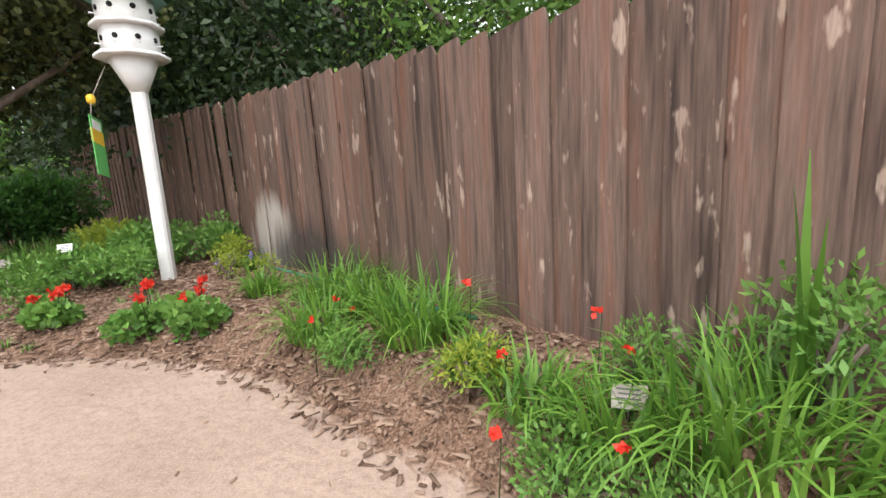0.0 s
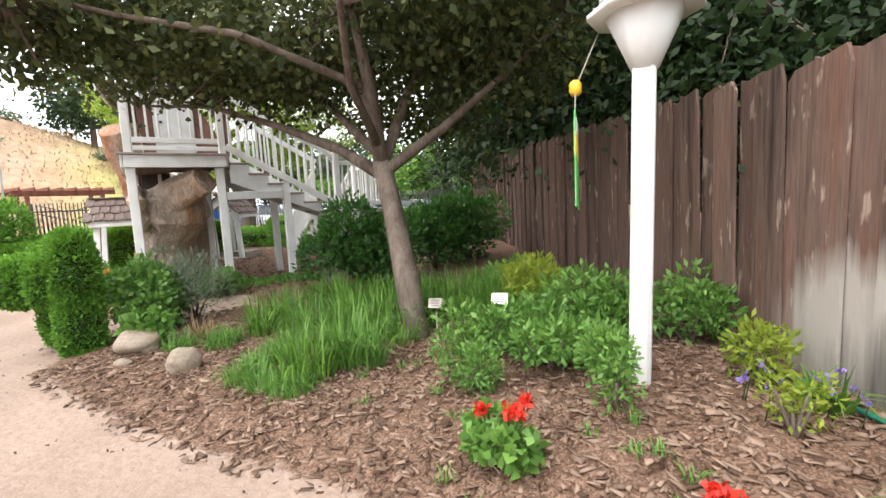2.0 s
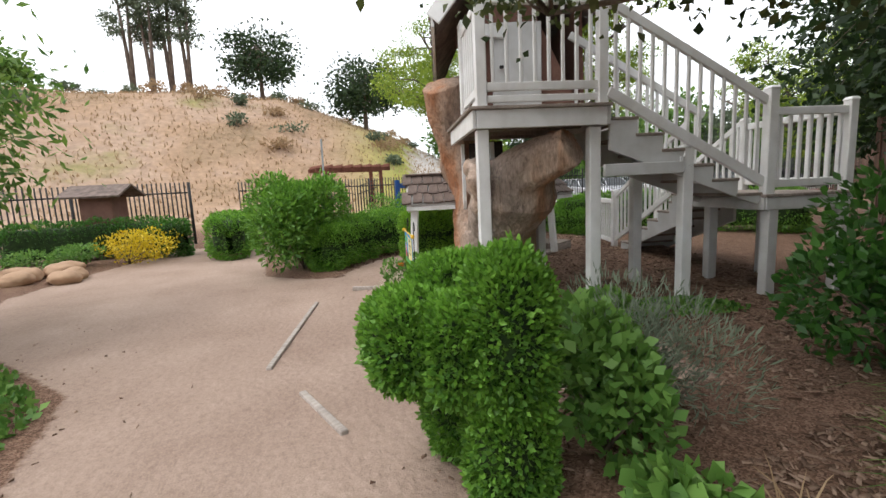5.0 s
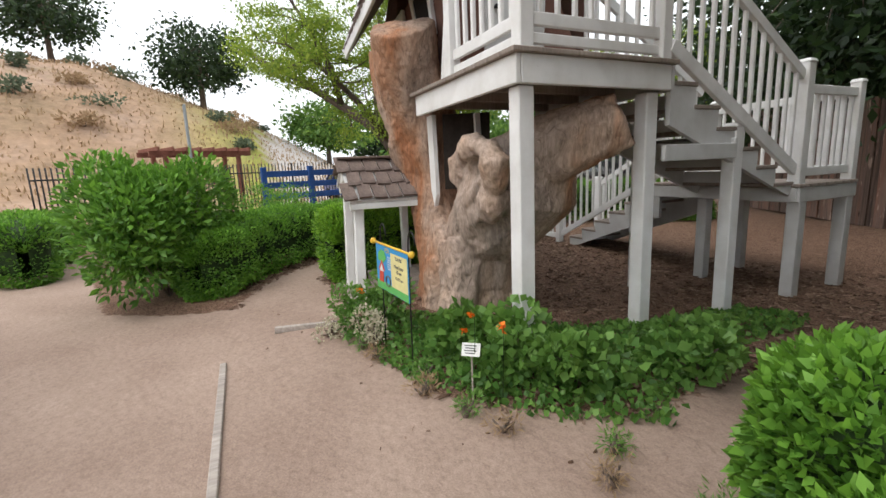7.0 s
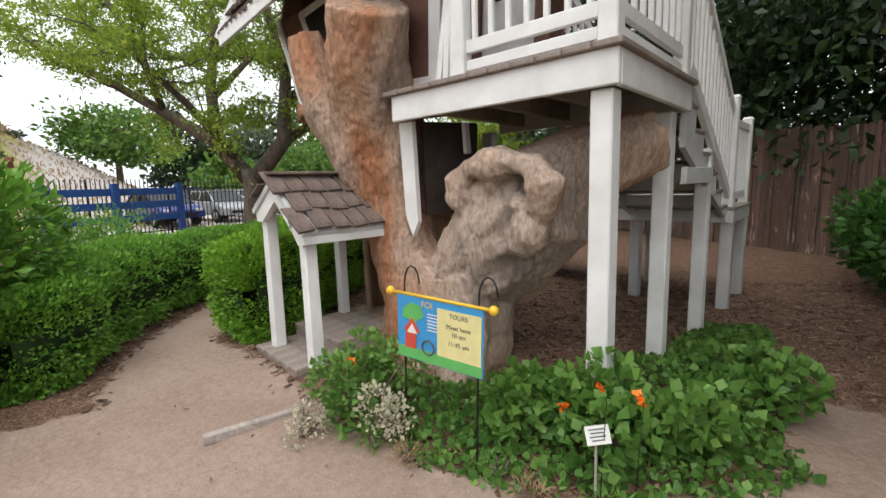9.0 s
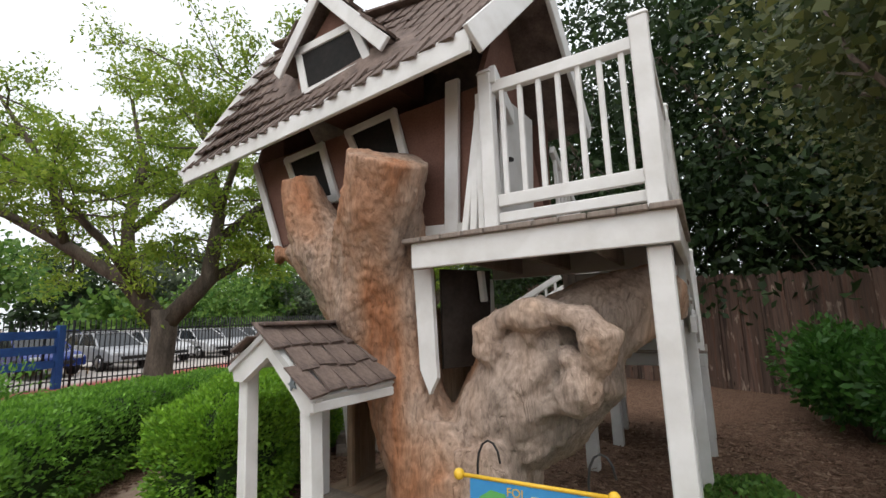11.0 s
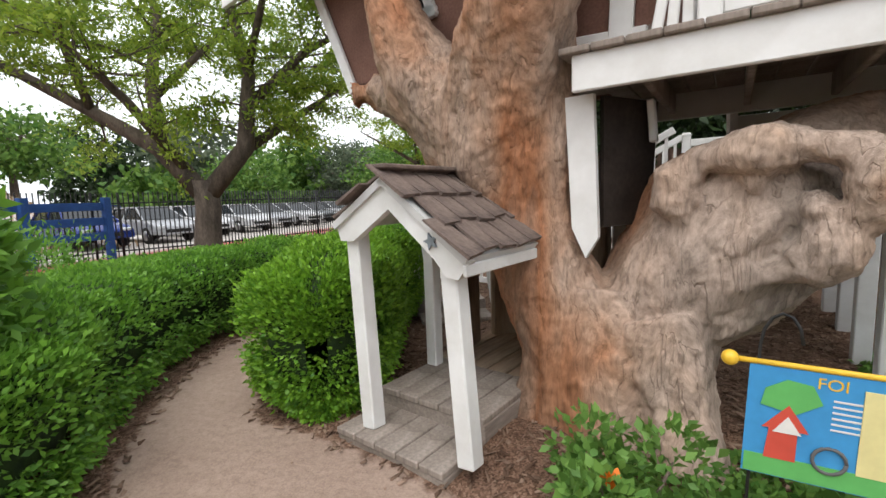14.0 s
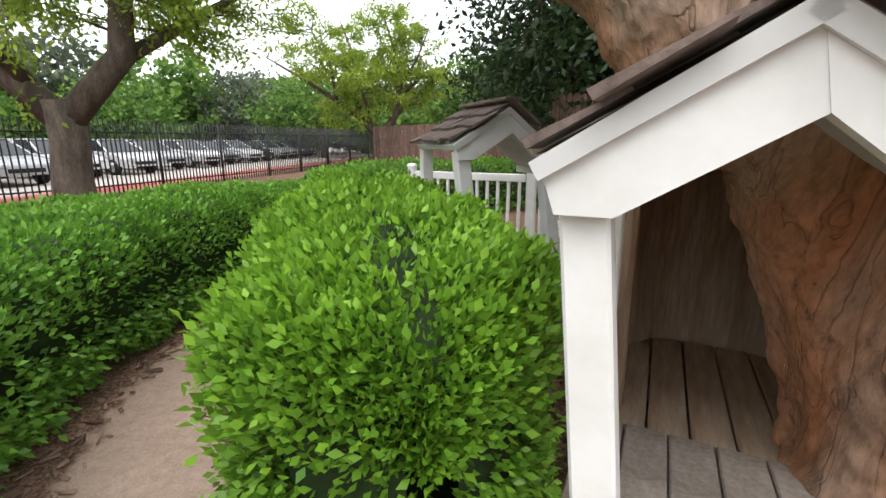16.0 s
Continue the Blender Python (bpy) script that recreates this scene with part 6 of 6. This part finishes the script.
def make_banner():
    b = new("tour_banner")
    b.matrix_basis = pose(-10.6, 2.97, gz(-10.55, 2.97) + 0.08, 0, 2, -9) @ Matrix.Diagonal((0.9, 0.9, 0.9, 1))
    tagged(b, "blue printed tour banner with yellow card on a rod", "banner")
    v, q = tube([(-0.36, 0, 0.93), (0.36, 0, 0.93)], [0.01, 0.01], 8)
    fast_mesh("rod", v, q, MAT_BALL, parent=b)
    for x in (-0.37, 0.37):
        bm = bmesh.new()
        bmesh.ops.create_uvsphere(bm, u_segments=16, v_segments=10, radius=0.028)
        me = bpy.data.meshes.new("ball")
        bm.to_mesh(me)
        bm.free()
        me.materials.append(MAT_BALL)
        me.polygons.foreach_set("use_smooth", [True] * len(me.polygons))
        o = new("ball", me)
        o.parent, o.location = b, (x, 0, 0.93)
    for x in (-0.28, 0.26):
        hook = [(x, 0.03, -0.25), (x, 0.03, 0.9)] + [(x + 0.06 - 0.06 * math.cos(k * 0.5), 0.03, 0.98 + 0.12 * math.sin(k * 0.5)) for k in range(7)]
        v, q = tube(hook, [0.006] * len(hook), 6)
        fast_mesh("hook", v, q, MAT_IRON, parent=b, smooth=True)
    box("cloth", (0.62, 0.006, 0.4), pose(0, 0, 0.72), MAT_BANNER, b, 0.001)
    box("grass_print", (0.61, 0.003, 0.07), pose(0, -0.005, 0.56), MAT_LAWN, b, 0)
    prism("tree_print", [(-0.27, 0.78), (-0.17, 0.76), (-0.1, 0.81), (-0.13, 0.87), (-0.2, 0.88), (-0.26, 0.84)], pose(0, -0.007, 0), 0.003, MAT_LAWN, b)
    prism("house_print", [(-0.25, 0.59), (-0.16, 0.59), (-0.16, 0.7), (-0.13, 0.7), (-0.19, 0.79), (-0.26, 0.7), (-0.24, 0.7)], pose(0, -0.0085, 0), 0.003, MAT_PRED, b)
    prism("gable_print", [(-0.23, 0.69), (-0.15, 0.69), (-0.19, 0.75)], pose(0, -0.012, 0), 0.003, MAT_LABEL, b)
    ring = [(-0.07 + 0.045 * math.cos(k * 0.42), -0.008, 0.62 + 0.045 * math.sin(k * 0.42)) for k in range(16)]
    v, q = tube(ring, [0.006] * 16, 6)
    fast_mesh("ring_print", v, q, MAT_INK, parent=b)
    for k in range(6):
        box("print_line", (0.09, 0.002, 0.006), pose(-0.03, -0.0045, 0.83 - 0.02 * k), MAT_LABEL, b, 0)
    words("FOI", 0.055, pose(-0.08, -0.0045, 0.865), MAT_BALL, b)
    box("card", (0.3, 0.004, 0.29), pose(0.15, -0.006, 0.735), MAT_NOTE, b, 0)
    for s, z in (("TOURS", 0.835), ("Meet here", 0.77), ("10 am", 0.725), ("11:45 am", 0.67)):
        words(s, 0.04, pose(0.15, -0.0095, z), MAT_INK, b)
    return b


make_banner()


def make_bird_flag():
    f = new("garden_flag")
    f.matrix_basis = pose(-2.93, 3.98, gz(-2.9, 4.0), 0, 0, 112)
    tagged(f, "green and yellow garden flag hanging from a cord with yellow bead", "flag")
    v, q = tube([(-0.1, 0, 1.5), (0.0, 0, 1.68), (0.12, -0.12, 1.98)], [0.004] * 3, 5)
    fast_mesh("cord", v, q, MAT_EDGE, parent=f)
    v, q = tube([(0.0, 0, 1.64), (0, 0, 1.66), (0, 0, 1.7), (0, 0, 1.72)], [0.02, 0.034, 0.034, 0.02], 12)
    fast_mesh("bead", v, q, MAT_BALL, parent=f, smooth=True)
    box("cloth", (0.3, 0.008, 0.5), pose(-0.02, 0, 1.28, 0, 6), MAT_LAWN, f, 0.002)
    box("print_band", (0.28, 0.012, 0.12), pose(-0.02, 0, 1.36, 0, 6), MAT_BALL, f, 0)
    box("print_patch", (0.2, 0.014, 0.08), pose(-0.01, 0, 1.46, 0, 6), MAT_LABEL, f, 0)


make_bird_flag()

# ---- second porch, pergola, kiosk, pole, far fence ----
porch = bpy.data.objects["entry_porch"]
copy_thing(porch, pose(-11.0, 7.9, 0.02, 0, 0, 28))


def make_pergola():
    p = new("pergola")
    p.matrix_basis = pose(-27.0, 5.2, gz(-27.0, 5.2), 0, 0, 100)
    tagged(p, "red-brown wooden pergola over the garden gate", "pergola")
    wood = rough_stuff("redwood_stain", (0.16, 0.06, 0.04), (0.24, 0.1, 0.07), 4, 40)
    for x in (-1.3, 1.3):
        for y in (-0.6, 0.6):
            beam("post", (x, y, 0), (x, y, 2.35), 0.14, 0.14, wood, p, up=(0, 1, 0))
    for y in (-0.6, 0.6):
        beam("beam", (-1.8, y, 2.42), (1.8, y, 2.42), 0.08, 0.18, wood, p)
    for i in range(8):
        x = -1.6 + 0.457 * i
        beam("rafter", (x, -1.0, 2.56), (x, 1.0, 2.56), 0.06, 0.13, wood, p)
    for s in (-1, 1):
        g = [tube([(s * 0.06 + s * 0.14 * i, -0.62, 0.1), (s * 0.06 + s * 0.14 * i, -0.62, 1.6 + 0.04 * i)], [0.014, 0.014], 4) for i in range(8)]
        g += [tube([(s * 0.06, -0.62, z), (s * 1.04, -0.62, z + (0.3 if z > 1 else 0))], [0.02, 0.02], 4) for z in (0.15, 1.25, 1.6)]
        v, q = merged(g)
        fast_mesh("gate", v, q, MAT_IRON, parent=p)


make_pergola()


def make_kiosk():
    k = new("notice_kiosk")
    k.matrix_basis = pose(-19.9, -2.6, gz(-19.9, -2.6), 0, 0, 75)
    tagged(k, "small red-brown wooden kiosk with pitched roof", "kiosk")
    box("body", (0.8, 0.7, 1.3), pose(0, 0, 0.95), MAT_BROWNWALL, k, 0.02)
    quad_slab("roof", (-0.75, -0.65, 1.6), (0.75, -0.65, 1.6), (0.75, 0, 1.9), (-0.75, 0, 1.9), 0.05, MAT_SHINGLE, k)
    quad_slab("roof", (-0.75, 0, 1.9), (0.75, 0, 1.9), (0.75, 0.65, 1.6), (-0.75, 0.65, 1.6), 0.05, MAT_SHINGLE, k)
    for x in (-0.35, 0.35):
        beam("leg", (x, 0, 0), (x, 0, 0.35), 0.1, 0.1, MAT_BROWNWALL, k, up=(0, 1, 0))


make_kiosk()
tagged(beam("metal_pole", (-14.5, 2.5, 0), (-14.72, 2.55, 2.5), 0.07, 0.03, plain("galvanised_steel", (0.33, 0.36, 0.38), 0.5, 0.6), up=(0, 1, 0)), "grey galvanised steel sign pole beside the bush", "pole")


def far_fence():
    f = new("far_board_fence")
    tagged(f, "brown wooden board fence beyond the garden", "fence", kind="structure")
    me = None
    n = 62
    for i in range(n):
        u = i / n
        x, y = -19.8 + 9.8 * u, 29.0 - 7.0 * u
        if me is None:
            ob = box("board", (0.19, 0.025, 2.1), Matrix(), MAT_FENCE, f, 0.004)
            me = ob.data
        else:
            ob = new("board", me)
            ob.parent = f
        ob.matrix_basis = pose(x, y, gz(x, y) + 1.1, 0, 0, -35.5 + rng.normal(0, 2))


far_fence()


# ---- mulch chips and litter ----
def litter(name, n, box_xy, mat, label, size, keep):
    lo, hi = box_xy
    P = rng.uniform(lo, hi, (n * 3, 2))
    s = inside(PATH, P[:, 0], P[:, 1])
    P = P[keep(P, s)][:n]
    m = len(P)
    a = rng.uniform(0, math.pi, m)
    L, W = size * rng.uniform(0.4, 1.5, m), size * rng.uniform(0.12, 0.4, m)
    d, e = np.stack([np.cos(a), np.sin(a)], 1), np.stack([-np.sin(a), np.cos(a)], 1)
    z = height(P[:, 0], P[:, 1]) + rng.uniform(0.006, 0.022, m)
    rows = []
    for su, sv in ((-1, -1), (1, -1), (1, 1), (-1, 1)):
        xy = P + d * (L * su * 0.5)[:, None] + e * (W * sv * 0.5)[:, None]
        rows.append(np.concatenate([xy, (z + rng.normal(0, 0.006, m))[:, None]], 1))
    top = np.stack(rows, 1)
    low = top - [0, 0, 0.006]
    v = np.concatenate([top, low], 1).reshape(-1, 3)
    b = np.arange(m)[:, None] * 8
    q = np.concatenate([b + np.array(f) for f in ((0, 1, 2, 3), (0, 4, 5, 1), (1, 5, 6, 2), (2, 6, 7, 3), (3, 7, 4, 0))], 0)
    tint = np.tile(rng.uniform(0, 1, m), 5)
    tagged(fast_mesh(name, v, q, mat, tint), label, "mulch", kind="stuff")


L_CHIP = leafy("bark_chip_tone", (0.08, 0.045, 0.03), (0.34, 0.235, 0.175), 0.9, 0.0, 0.1)
litter("bark_mulch", 12500, ((-7.0, 1.0), (1.5, 6.0)), L_CHIP, "reddish-brown shredded bark mulch", 0.05, lambda P, s: (s < 0.12 - 0.2 * rng.uniform(0, 1, len(P)) ** 3) & (P.sum(1) < 2.7))
litter("bark_mulch", 8000, ((-14.9, 2.4), (-7.2, 8.2)), L_CHIP, "brown leaf litter and bark under the deck", 0.055, lambda P, s: (s < 0.08))
litter("path_litter", 450, ((-13.0, -1.0), (0.5, 3.5)), L_CHIP, "scattered bark bits and twigs on the path", 0.022, lambda P, s: (s > 0) & (s < 0.1 + 0.9 * rng.uniform(0, 1, len(P)) ** 2))
